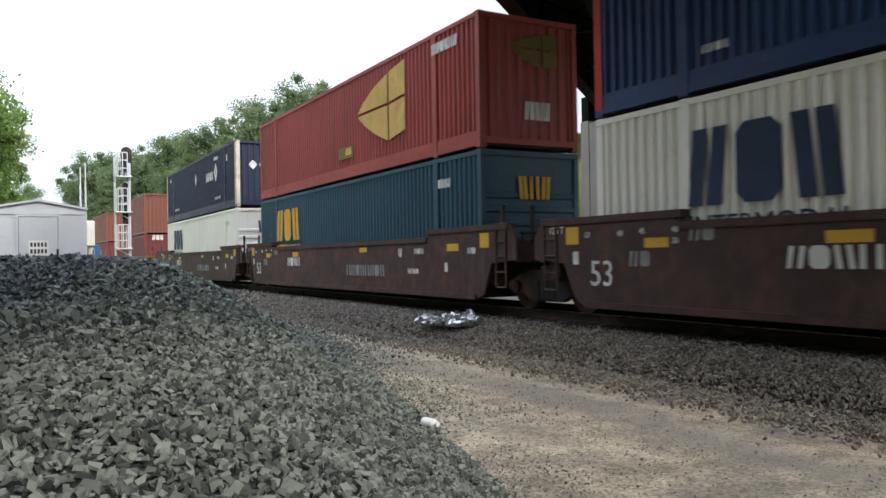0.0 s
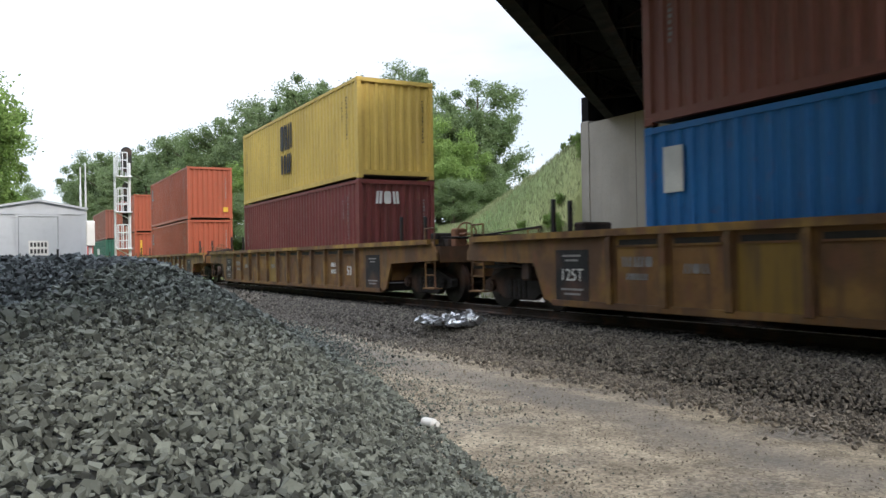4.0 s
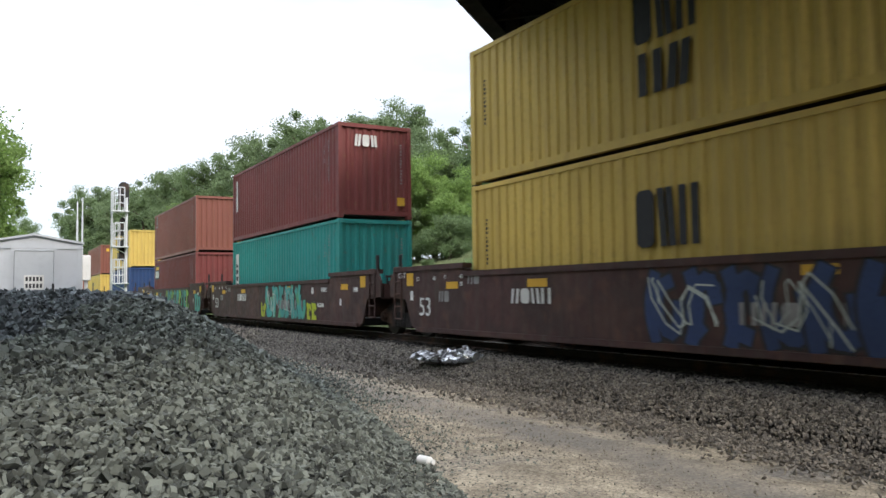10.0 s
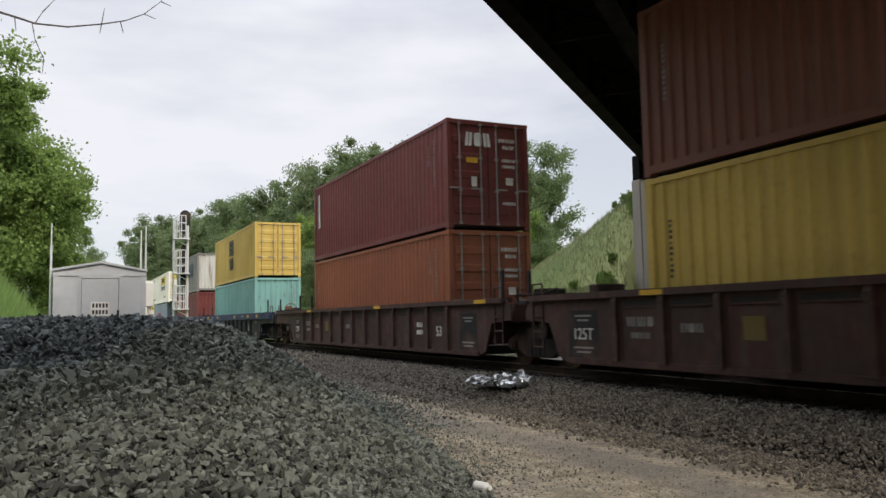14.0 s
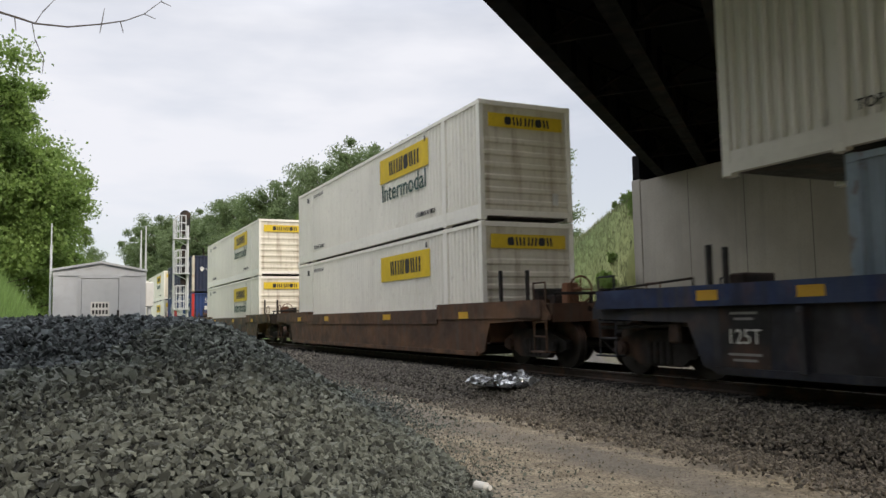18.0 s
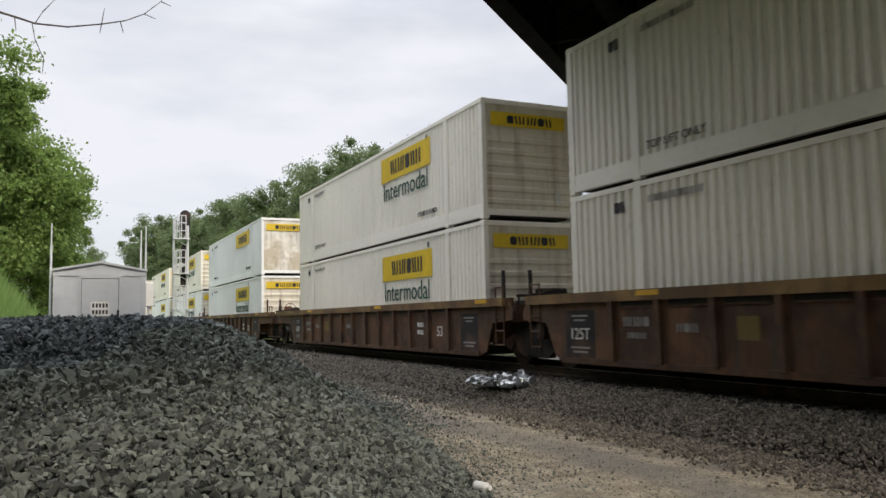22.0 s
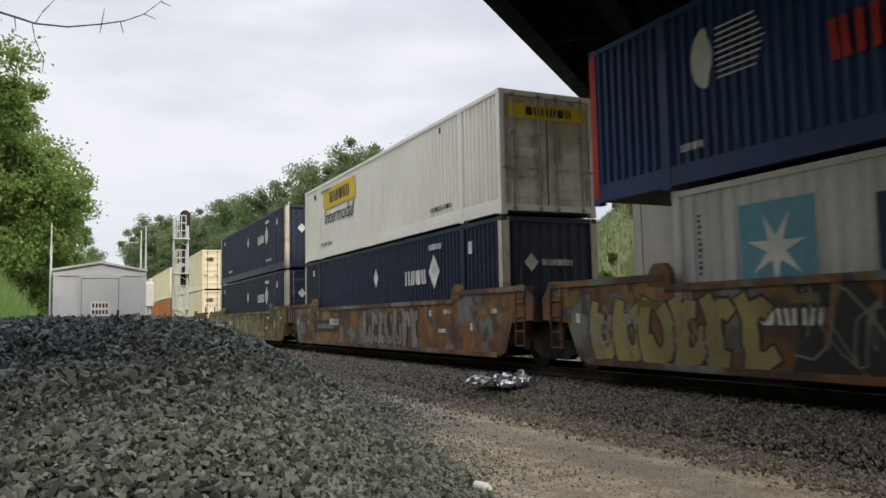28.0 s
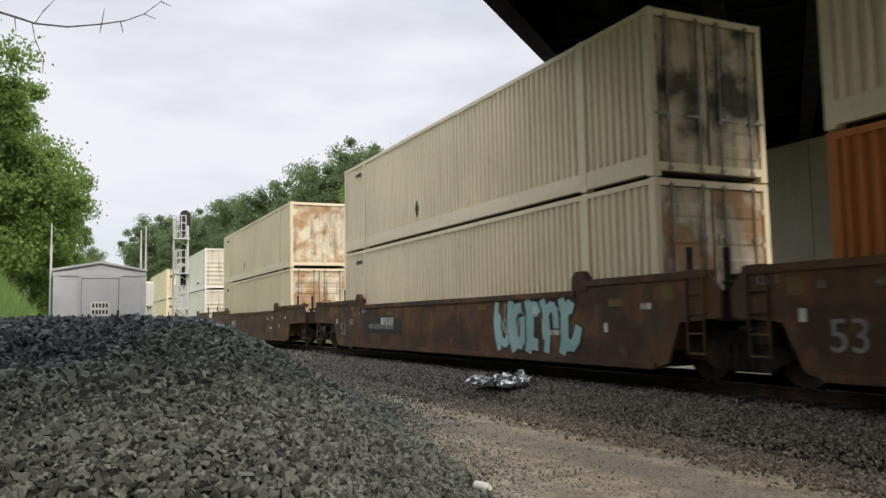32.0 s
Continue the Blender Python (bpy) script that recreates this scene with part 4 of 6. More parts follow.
def twig_at(px, py, dist=3.0):
    """A place in the air at so many steps right and up from the straight way along the track."""
    a, b = radians(px), radians(py)
    return EYE + Vector((math.sin(a) * math.cos(b), math.cos(a) * math.cos(b), math.sin(b))) * dist


main = [twig_at(-9.0, 20.2), twig_at(-4.24, 19.48), twig_at(-3.11, 19.29), twig_at(-2.21, 19.11), twig_at(-0.26, 19.17), twig_at(1.82, 19.6), twig_at(3.32, 19.99), twig_at(4.52, 20.54),
        twig_at(5.62, 21.44), twig_at(6.1, 22.2)]
for i in range(len(main) - 1):
    tw.rod(main[i], main[i + 1], 0.0042 - 0.0004 * i, 6, 0.0038 - 0.0004 * i)
for a, b, c, d in ((-2.21, 19.11, -1.8, 19.85), (-1.8, 19.85, -1.08, 20.71), (-1.08, 20.71, -0.6, 21.6), (-2.4, 19.15, -2.19, 18.15), (-2.19, 18.15, -1.66, 17.0), (-1.66, 17.0, -1.71, 16.11),
                   (1.82, 19.6, 1.98, 20.6), (3.0, 19.9, 3.2, 19.2), (1.82, 19.6, 1.7, 19.0), (-3.4, 19.3, -3.31, 18.51), (5.62, 21.44, 6.3, 21.2), (4.52, 20.54, 5.3, 20.3)):
    tw.rod(twig_at(a, b), twig_at(c, d), 0.0018, 5, 0.0009)
part("twig", tw.mesh("twig", mat_twig), twig)

# ---- grass ----


def grass_patch(name, label, count, area, h0, h1, mat, width, place):
    pts, hs = [], []
    while len(pts) < count:
        x, y = rng.uniform(area[0], area[1]), rng.uniform(area[2], area[3])
        if place(x, y):
            pts.append((x, y, ground_height(x, y) - 0.02))
            hs.append(rng.uniform(h0, h1))
    return thing(name, label, "grass", kind="stuff", data=blades_mesh(name, np.array(pts), np.array(hs), width, mat, rng))


grass_patch("tall_grass", "tall pale green grass on the verge", 22000, (-5, -0.3, 22.5, 29), 0.7, 1.5, mat_grass, 0.03, lambda x, y: x < -0.45)
grass_patch("bank_grass", "long pale green grass on the embankment slope", 90000, (15, 34, 24, 66), 0.1, 0.36, mat_drygrass, 0.026,
            lambda x, y: y > bridge_line(x) + 1.5)

# ---- the train ----
SPEED, PULL = 21.6946, 0.00922


def travelled(t):
    return SPEED * t + PULL * (t - 16) ** 2 / 2


running = []      # (thing, place along the track at the clip's start, height)
wheelsets = []


def on_train(ob, place, z):
    ob.matrix_basis = pose(XC, place - travelled(0), z)
    running.append((ob, place, z))


SIDE = Matrix(((0, 0, -1, 0), (-1, 0, 0, 0), (0, 1, 0, 0), (0, 0, 0, 1)))     # lettering on the side that faces the road
ENDS = Matrix(((1, 0, 0, 0), (0, 0, -1, 0), (0, 1, 0, 0), (0, 0, 0, 1)))      # lettering on the end that faces the camera


def corrugated(length, z0, z1, period, depth, y_mid=0.0):
    """A sheet in the y-z plane with trapezoid ribs; outer face towards -x."""
    n = max(3, int(round(length / period)))
    p = length / n
    pts = []
    for i in range(n):
        o = y_mid - length / 2 + i * p
        pts += [(o, 0.0), (o + p * 0.30, 0.0), (o + p * 0.45, depth), (o + p * 0.85, depth)]
    pts.append((y_mid + length / 2, 0.0))
    s = Shape()
    k = len(pts)
    v = [(x, y, z0) for y, x in pts] + [(x, y, z1) for y, x in pts]
    v += [(0.05 + depth, y, z0) for y in (pts[0][0], pts[-1][0])] + [(0.05 + depth, y, z1) for y in (pts[0][0], pts[-1][0])]
    s.add(v, [(i, i + 1, i + 1 + k, i + k) for i in range(k - 1)] + [(2 * k, 2 * k + 1, 2 * k + 3, 2 * k + 2)])
    return s


def side_panel_mesh(L, W, H, style, mat):
    def build():
        if style == "iso":
            s = corrugated(L - 0.3, 0.17, H - 0.1, 0.28, 0.036)
        elif style == "smooth":
            s = Shape().box(0.0, 0.05, -L / 2 + 0.14, L / 2 - 0.14, 0.17, H - 0.1)
            for k in range(int((L - 1) / 1.2)):
                y = -L / 2 + 0.8 + k * 1.2
                s.box(-0.004, 0.0, y - 0.012, y + 0.012, 0.2, H - 0.12)
        else:
            s = corrugated(12.0, 0.36, H - 0.1, 0.205, 0.062)
            e = (L - 12.2) / 2 - 0.12
            for sy in (-1, 1):
                c = corrugated(e, 0.36, H - 0.1, 0.205, 0.062, y_mid=sy * (6.1 + 0.12 + e / 2 - 0.06))
                s.add(c.v, c.f)
            s.box(0.0, 0.05, -L / 2 + 0.14, L / 2 - 0.14, 0.17, 0.37)
        return s.mesh("side_panel", mat)
    return cached(("side", L, W, H, style, mat.name), build)


def frame_mesh(L, W, H, style, mat):
    def build():
        s = Shape()
        for sx in (-1, 1):
            a, b = sorted((sx * W / 2, sx * (W / 2 - 0.12)))
            for sy in (-1, 1):
                c, d = sorted((sy * L / 2, sy * (L / 2 - 0.16)))
                s.box(a, b, c, d, 0.0, H)
            s.box(a, b, -L / 2 + 0.16, L / 2 - 0.16, 0.045, 0.185)
            s.box(*sorted((sx * W / 2, sx * (W / 2 - 0.07))), -L / 2 + 0.16, L / 2 - 0.16, H - 0.1, H - 0.01)
            if style != "iso":
                for sy in (-1, 1):
                    s.box(*sorted((sx * (W / 2 + 0.006), sx * (W / 2 - 0.1))), sy * 6.1 - 0.09, sy * 6.1 + 0.09, 0.0, H)
        for sy in (-1, 1):
            c, d = sorted((sy * L / 2, sy * (L / 2 - 0.12)))
            s.box(-W / 2 + 0.12, W / 2 - 0.12, c, d, 0.1, 0.24).box(-W / 2 + 0.12, W / 2 - 0.12, c, d, H - 0.12, H - 0.005)
        return s.mesh("frame", mat)
    return cached(("frame", L, W, H, style, mat.name), build)


def add_castings(box, L, W, H, style, mat):
    """A cast-steel block at each corner, and at each inner post of a long box."""
    me = cached(("cast", mat.name), lambda: Shape().box(-0.084, 0.084, -0.089, 0.089, -0.064, 0.064, 0.012).mesh("corner_casting", mat))
    for y in ([L / 2] if style == "iso" else [L / 2, 6.2]):
        for sy in (-1, 1):
            for sx in (-1, 1):
                for z in (0.06, H - 0.06):
                    part("corner_casting", me, box, m=pose(sx * (W / 2 - 0.076), sy * (y - 0.081), z))


def end_wall(box, L, W, H, kind, mat, sy, dirty=None):
    """One end of a container: ribbed sheet, horizontal ribs, plain sheet, or a pair of doors with locking rods."""
    y = sy * (L / 2 - 0.05)
    turn = Matrix.Translation((0, y, 0)) @ (Matrix.Rotation(math.pi / 2, 4, "Z") if sy < 0 else Matrix.Rotation(-math.pi / 2, 4, "Z"))
    if kind == "corr":
        part("end_panel", cached(("endc", W, H, mat.name), lambda: corrugated(W - 0.24, 0.17, H - 0.12, 0.27, 0.045).mesh("end_panel", mat)), box, m=turn)
    elif kind == "horiz":
        def build():
            prof, z = [(0.0, 0.17)], 0.35
            while z < H - 0.75:
                prof += [(0.0, z), (-0.03, z + 0.04), (-0.03, z + 0.12), (0.0, z + 0.16)]
                z += 0.3
            prof += [(0.0, H - 0.12), (0.04, H - 0.12), (0.04, 0.17)]
            s, n = Shape(), len(prof)
            y0, y1 = -W / 2 + 0.12, W / 2 - 0.12
            s.add([(a, y0, b) for a, b in prof] + [(a, y1, b) for a, b in prof], [(i, (i + 1) % n, (i + 1) % n + n, i + n) for i in range(n)])
            return s.mesh("end_panel", mat)
        part("end_panel", cached(("endh", W, H, mat.name), build), box, m=turn)
    elif kind == "plain":
        part("end_panel", cached(("endp", W, H, mat.name), lambda: Shape().box(0.0, 0.04, -W / 2 + 0.12, W / 2 - 0.12, 0.17, H - 0.12).mesh("end_panel", mat)), box, m=turn)
    else:
        dm = dirty or mat

        def leaf():
            s = Shape().box(0.0, 0.05, 0.012, W / 2 - 0.12, 0.18, H - 0.13, 0.008)
            for k in range(5):
                z = 0.38 + k * (H - 0.75) / 4.6
                s.prism([(0.0, z), (-0.02, z + 0.04), (-0.02, z + 0.2), (0.0, z + 0.24)], 0.1, W / 2 - 0.2, "y")
            return s.mesh("door", dm)

        def one_rod():
            s = Shape().rod((-0.05, 0, 0.1), (-0.05, 0, H - 0.06), 0.02, 7)
            for z in (0.14, H * 0.35, H * 0.65, H - 0.12):
                s.box(-0.065, 0.0, -0.05, 0.05, z - 0.03, z + 0.03)
            return s.box(-0.08, -0.045, -0.03, 0.3, H * 0.36, H * 0.36 + 0.04).mesh("locking_rod", mat_rod)

        def one_hinge():
            return Shape().box(-0.03, 0.0, -0.035, 0.035, -0.05, 0.05).mesh("hinge", dm)
        def seal():
            g = Shape().box(-0.004, 0.03, 0.0, 0.012, 0.18, H - 0.13)
            return g.box(-0.004, 0.03, W / 2 - 0.12, W / 2 - 0.1, 0.18, H - 0.13).box(-0.004, 0.03, 0.012, W / 2 - 0.12, 0.16, 0.18).box(-0.004, 0.03, 0.012, W / 2 - 0.12, H - 0.13, H - 0.115).mesh("seal", mat_black)
        for flip in (1, -1):
            d = part("door", cached(("leaf", W, H, dm.name), leaf), box, m=turn @ Matrix.Diagonal((1, flip, 1, 1)))
            part("seal", cached(("seal", W, H), seal), d)
            for yy in (0.24, W / 2 - 0.36):
                part("locking_rod", cached(("rod", H), one_rod), d, m=pose(0, yy, 0))
            for z in (0.5, 1.1, 1.8, 2.4):
                part("hinge", cached(("hinge", dm.name), one_hinge), d, m=pose(0, W / 2 - 0.135, z))


def letter_shape(s, x, p, h, kind):
    """One plain upright bar or block of a painted name, p wide with its gap, from x to the right."""
    e = p * 0.84
    t = min(e * 0.36, h * 0.26)
    if kind == 0:
        c = min(e, h) * 0.2
        s.prism([(x, -h / 2 + c), (x + c, -h / 2), (x + e - c, -h / 2), (x + e, -h / 2 + c), (x + e, h / 2 - c), (x + e - c, h / 2), (x + c, h / 2), (x, h / 2 - c)], 0, 0.005, "z")
    elif kind == 2:
        for p0 in (x, x + e - t):
            s.box(p0, p0 + t, -h / 2, h / 2, 0, 0.005)
    else:
        lean = (0.16 if kind == 1 else -0.16) * e
        for p0 in (x + abs(lean) / 2, x + e - t - abs(lean) / 2):
            s.prism([(p0 - lean / 2, -h / 2), (p0 + t - lean / 2, -h / 2), (p0 + t + lean / 2, h / 2), (p0 + lean / 2, h / 2)], 0, 0.005, "z")
    return s


def letter_mesh(p, h, mat, kind):
    return letter_shape(Shape(), -p * 0.42, p, h, kind).mesh("painted_shape", mat)


def bars_mesh(n, w, h, mat, seed):
    """A line of n plain upright shapes, where a painted name stands."""
    s = Shape()
    for i in range(n):
        letter_shape(s, -w / 2 + i * w / n, w / n, h, (i * 3 + seed) % 4)
    return s.mesh("painted_mark", mat)


def shape_mesh(kind, w, h, mat):
    s = Shape()
    if kind == "rect":
        s.box(-w / 2, w / 2, -h / 2, h / 2, 0, 0.004)
    elif kind == "diamond":
        s.prism([(-w / 2, 0), (0, -h / 2), (w / 2, 0), (0, h / 2)], 0, 0.005, "z")
    elif kind == "star":
        pts = []
        for i in range(14):
            a, rr = i * math.pi / 7 + 0.2, (w / 2 if i % 2 == 0 else w * 0.16)
            pts.append((rr * math.cos(a), rr * math.sin(a) * h / w))
        s.prism(pts, 0, 0.008, "z")
    elif kind == "globe":
        arc = [(w / 2 * math.cos(a), h / 2 * math.sin(a)) for a in [k * math.pi / 14 for k in range(7, 22)]]
        s.prism(arc + [(w * 0.12 * math.cos(a) * -1, h / 2 * math.sin(a)) for a in [k * math.pi / 14 for k in range(20, 7, -1)]], 0, 0.005, "z")
        s.prism([(w * 0.02, -h * 0.4), (w * 0.2, -h * 0.15), (w * 0.24, h * 0.05), (w * 0.16, h * 0.25), (w * 0.02, h * 0.4)], 0, 0.005, "z")
    elif kind == "fan":
        upper = [(-0.5, 0.02), (-0.36, 0.16), (-0.14, 0.3), (0.16, 0.42), (0.16, 0.02)]
        for outline in (upper, [(0.19, 0.02), (0.19, 0.43), (0.5, 0.5), (0.5, 0.05)], [(-0.5, -0.02), (0.16, -0.02), (0.16, -0.5), (-0.1, -0.36), (-0.34, -0.18)], [(0.19, -0.02), (0.5, 0.01), (0.5, -0.42), (0.19, -0.5)]):
            s.prism([(a * w, b * h) for a, b in outline], 0, 0.005, "z")
    elif kind == "slant":
        s.prism([(-w / 2 - h * 0.2, -h / 2), (w / 2 - h * 0.2, -h / 2), (w / 2 + h * 0.2, h / 2), (-w / 2 + h * 0.2, h / 2)], 0, 0.005, "z")
    return s.mesh("painted_mark", mat)


MARKS = {"w": mat_white_mark, "y": mat_yellow_mark, "k": mat_black_mark, "g": mat_green_mark, "n": mat_navy_mark, "r": mat_red_mark, "p": mat_pale_blue, "d": mat_dim_mark, "l": mat_lemon_mark, "o": mat_rusty_post, "m": mat_mustard, "f": mat_faded_yellow}


def decal(box, spec, L, W, H):
    """spec: face (s or e), kind, distance from the far end or from the middle, height, width, height, colour, extra."""
    face, kind, u, z, w, h, colour, *extra = spec
    mat = MARKS[colour]
    if kind == "bars" and h >= 0.35:
        # a large name: every upright shape is a piece of its own
        n, seed = extra[0], extra[0] * 7 + int(w * 100)
        for i in range(n):
            v = -w / 2 + (i + 0.41) * w / n
            me = cached(("letter", round(w / n, 3), h, colour, (i * 3 + seed) % 4), lambda: letter_mesh(w / n, h, mat, (i * 3 + seed) % 4))
            if face == "s":
                m = Matrix.Translation((-W / 2 - 0.009, L / 2 - u - v, z)) @ SIDE
            else:
                m = Matrix.Translation((u + v, -L / 2 - 0.01, z)) @ ENDS
            part("painted_shape", me, box, m=m)
        return
    if kind == "bars":
        me = cached(("bars", w, h, colour, extra[0]), lambda: bars_mesh(extra[0], w, h, mat, extra[0] * 7 + int(w * 100)))
    elif kind == "column":
        def column():
            s, n = Shape(), extra[0]
            for i in range(n):
                z0 = h / 2 - (i + 1) * h / n
                s.box(-w / 2, w / 2 - (0.02 if i % 3 == 1 else 0), z0, z0 + h / n * (0.62 if i % 4 else 0.4), 0, 0.005)
            return s.mesh("painted_mark", mat)
        me = cached(("column", w, h, colour, extra[0]), column)
    elif kind == "text":
        def lettering():
            t = text_mesh(extra[0], h)
            t.materials.clear()
            t.materials.append(mat)
            return t
        me = cached(("text", extra[0], h, colour), lettering)
    else:
        me = cached((kind, w, h, colour), lambda: shape_mesh(kind, w, h, mat))
    if face == "s":
        m = Matrix.Translation((-W / 2 - 0.003 - (0.006 if kind in ("text", "bars", "star", "column") else 0.0), L / 2 - u, z)) @ SIDE
    else:
        m = Matrix.Translation((u, -L / 2 - 0.004 - (0.006 if kind in ("text", "bars", "column") else 0.0) + (0.03 if H < 0 else 0), z)) @ ENDS
    mark = part("marking", me, box, m=m)
    if kind in ("bars", "column", "text"):
        mark["kind"] = "stuff"


def container(name_label, L, mat, end="corr", style="iso", decals=(), frame_mat=None, end_mat=None, H=2.896):
    W = 2.438 if L < 13 else 2.59
    box = thing("shipping_container", name_label, "container", group="containers on the train")
    fm = frame_mat or mat
    part("frame", frame_mesh(L, W, H, style, fm), box)
    add_castings(box, L, W, H, style, mat)
    sp = side_panel_mesh(L, W, H, style, mat)
    part("side_panel", sp, box, m=Matrix.Translation((-W / 2 + 0.012, 0, 0)))
    part("side_panel", sp, box, m=Matrix.Translation((W / 2 - 0.012, 0, 0)) @ Matrix.Rotation(math.pi, 4, "Z"))
    end_wall(box, L, W, H, end, end_mat or mat, -1)
    end_wall(box, L, W, H, "plain", mat, 1)
    part("roof", cached(("roof", L, W, H, mat.name), lambda: Shape().box(-W / 2 + 0.05, W / 2 - 0.05, -L / 2 + 0.1, L / 2 - 0.1, H - 0.05, H - 0.02).mesh("roof", mat)), box)
    part("floor", cached(("flr", L, W), lambda: Shape().box(-W / 2 + 0.1, W / 2 - 0.1, -L / 2 + 0.12, L / 2 - 0.12, 0.06, 0.14).mesh("floor", mat_black)), box)
    for d in decals:
        decal(box, d, L, W, H)
    box["tall"] = H
    return box


F40, F53, F20 = 12.192, 16.154, 6.058
LOW = 2.591           # height of a standard box; the others are high cubes


def iso40(label, mat, decals=(), end="corr", end_mat=None, codes="d", H=2.896):
    extra = [("s", "column", F40 - 0.8, 1.85, 0.06, 1.3, codes, 13), ("s", "column", F40 - 1.15, 2.1, 0.045, 0.6, codes, 7), ("s", "column", 0.6, 1.7, 0.07, 1.0, codes, 11), ("e", "column", 0.86, 1.75, 0.05, 1.3, codes, 13)]
    return container(label, F40, mat, end, "iso", list(decals) + extra, end_mat=end_mat, H=H)


YLABEL = [("e", "rect", 0.85, 0.55, 0.26, 0.26, "y")]


M_GRIMYWHITE = car_paint("grimy_white", (0.76, 0.73, 0.66), (0.46, 0.4, 0.3), (0.78, 0.75, 0.68), rusty=0.3)
M_STAINEDWHITE = paint("stained_white", (0.68, 0.63, 0.52), rust=0.5, dirt=(0.22, 0.14, 0.07))


def jb(label="white corrugated domestic container with yellow and green lettering panels", mat=None, end="horiz", upper=True, word=True, banner=True):
    ds, u = [], (4.4 if end == "door" else 11.4)
    if banner:
        ds += [("s", "rect", u, 2.22 if upper else 2.12, 3.65, 0.75, "l"), ("s", "bars", u + 0.1, 2.22 if upper else 2.12, 2.3, 0.42, "k", 6),
               ("e", "rect", 0.0, 2.42, 2.1, 0.34, "l"), ("e", "bars", 0.05, 2.42, 1.3, 0.2, "k", 6)]
    if word:
        ds += [("s", "text", u, 1.5 if upper else 1.38, 3.4, 0.76, "g", "Intermodal")]
    ds += [("s", "text", 2.95, 0.52, 1.2, 0.2, "k", "TOP LIFT ONLY"), ("s", "bars", 1.5, 2.5, 0.3, 0.2, "k", 2), ("s", "rect", 13.0, 2.6, 0.1, 0.14, "k"), ("s", "bars", 2.9, 2.55, 1.3, 0.12, "d", 9), ("s", "bars", 13.0, 0.55, 1.3, 0.13, "k", 8), ("e", "rect", 0.8, 0.55, 0.16, 0.3, "w")]
    return container(label, F53, mat or M_WHITE(), end, "dom", ds, end_mat=M_GRIMYWHITE if end != "horiz" else M_STAINEDWHITE)


def umax(label="navy blue domestic container with white corner posts and diamond marks", end="corr"):
    return container(label, F53, M_NAVY(), end, "dom",
                     [("s", "bars", 11.3, 1.75, 1.5, 0.4, "w", 4), ("s", "diamond", 12.5, 1.85, 0.7, 0.9, "w"), ("s", "diamond", 12.5, 1.85, 0.26, 0.36, "n"), ("s", "diamond", 8.15, 1.9, 0.4, 0.6, "w"),
                      ("s", "text", 12.9, 0.62, 1.2, 0.17, "w", "TOP LIFT ONLY"), ("s", "text", 3.1, 0.62, 1.2, 0.17, "w", "TOP LIFT ONLY"), ("s", "bars", 1.3, 2.45, 0.26, 0.22, "w", 2), ("s", "bars", 12.6, 2.5, 0.8, 0.15, "w", 6), ("s", "rect", 0.09, 1.45, 0.17, 2.86, "o"), ("s", "rect", 14.6, 2.3, 0.2, 0.3, "w"), ("e", "diamond", -0.55, 1.85, 0.38, 0.42, "w"), ("e", "bars", 0.15, 1.85, 0.85, 0.14, "w", 6),
                      ("s", "rect", F53 - 0.09, 1.45, 0.17, 2.86, "o"), ("e", "rect", -1.2, 1.45, 0.17, 2.86, "o"), ("e", "rect", 1.2, 1.45, 0.17, 2.86, "o")])


def pacer(label="royal blue domestic container with red corner posts and white lettering bars"):
    return container(label, F53, M_BLUE(), "corr", "dom",
                     [("s", "globe", 2.95, 1.9, 0.62, 0.95, "w")] + [("s", "rect", 3.62 - 0.02 * abs(k - 4), 1.52 + 0.095 * k, 0.95 - 0.05 * abs(k - 4), 0.03, "w") for k in range(9)] + [("s", "bars", 6.1, 1.45, 2.0, 0.55, "r", 5), ("s", "bars", 9.1, 1.55, 3.7, 0.7, "w", 10),
                      ("s", "rect", 8.05, 2.5, 0.5, 0.36, "w"), ("s", "text", 14.7, 2.3, 0.5, 0.55, "w", "53"), ("s", "rect", 14.7, 1.7, 0.4, 0.35, "w"),
                      ("s", "bars", 2.6, 0.6, 0.5, 0.12, "w", 4), ("e", "text", -0.1, 2.3, 0.5, 0.5, "w", "53"), ("e", "rect", -0.1, 1.75, 0.5, 0.3, "w"),
                      ("s", "rect", F53 - 0.09, 1.45, 0.18, 2.87, "r"), ("s", "rect", 0.09, 1.45, 0.18, 2.87, "r"), ("e", "rect", -1.2, 1.45, 0.18, 2.87, "r"), ("e", "rect", 1.2, 1.45, 0.18, 2.87, "r")])


def csx(label, mat, colour, end="horiz"):
    return container(label, F53, mat, end, "dom", [("s", "bars", 3.35, 1.85, 2.6, 1.1, colour, 3), ("s", "text", 3.35, 1.0, 2.6, 0.42, colour, "INTERMODAL"),
                                                    ("e", "bars", 0.1, 2.1, 0.9, 0.5, colour, 3), ("s", "bars", 14.6, 2.3, 0.6, 0.2, "w", 4)])


def cream(label="dirty cream domestic container with rusted door end", end="door", dirty=None):
    return container(label, F53, M_CREAM(), end, "dom", [("s", "bars", 1.5, 2.5, 0.6, 0.12, "k", 5), ("s", "diamond", 6.3, 0.75, 0.22, 0.5, "k"), ("e", "bars", -0.75, 2.2, 0.5, 0.28, "k", 4)],
                     end_mat=None) if dirty is None else container(label, F53, M_CREAM(), end, "dom", [("s", "bars", 1.5, 2.5, 0.6, 0.12, "k", 5), ("s", "diamond", 6.3, 0.75, 0.22, 0.5, "k")], end_mat=dirty)


M_SOOT = car_paint("sooty_cream", (0.68, 0.6, 0.44), (0.035, 0.026, 0.02), (0.6, 0.5, 0.34), rusty=0.3)
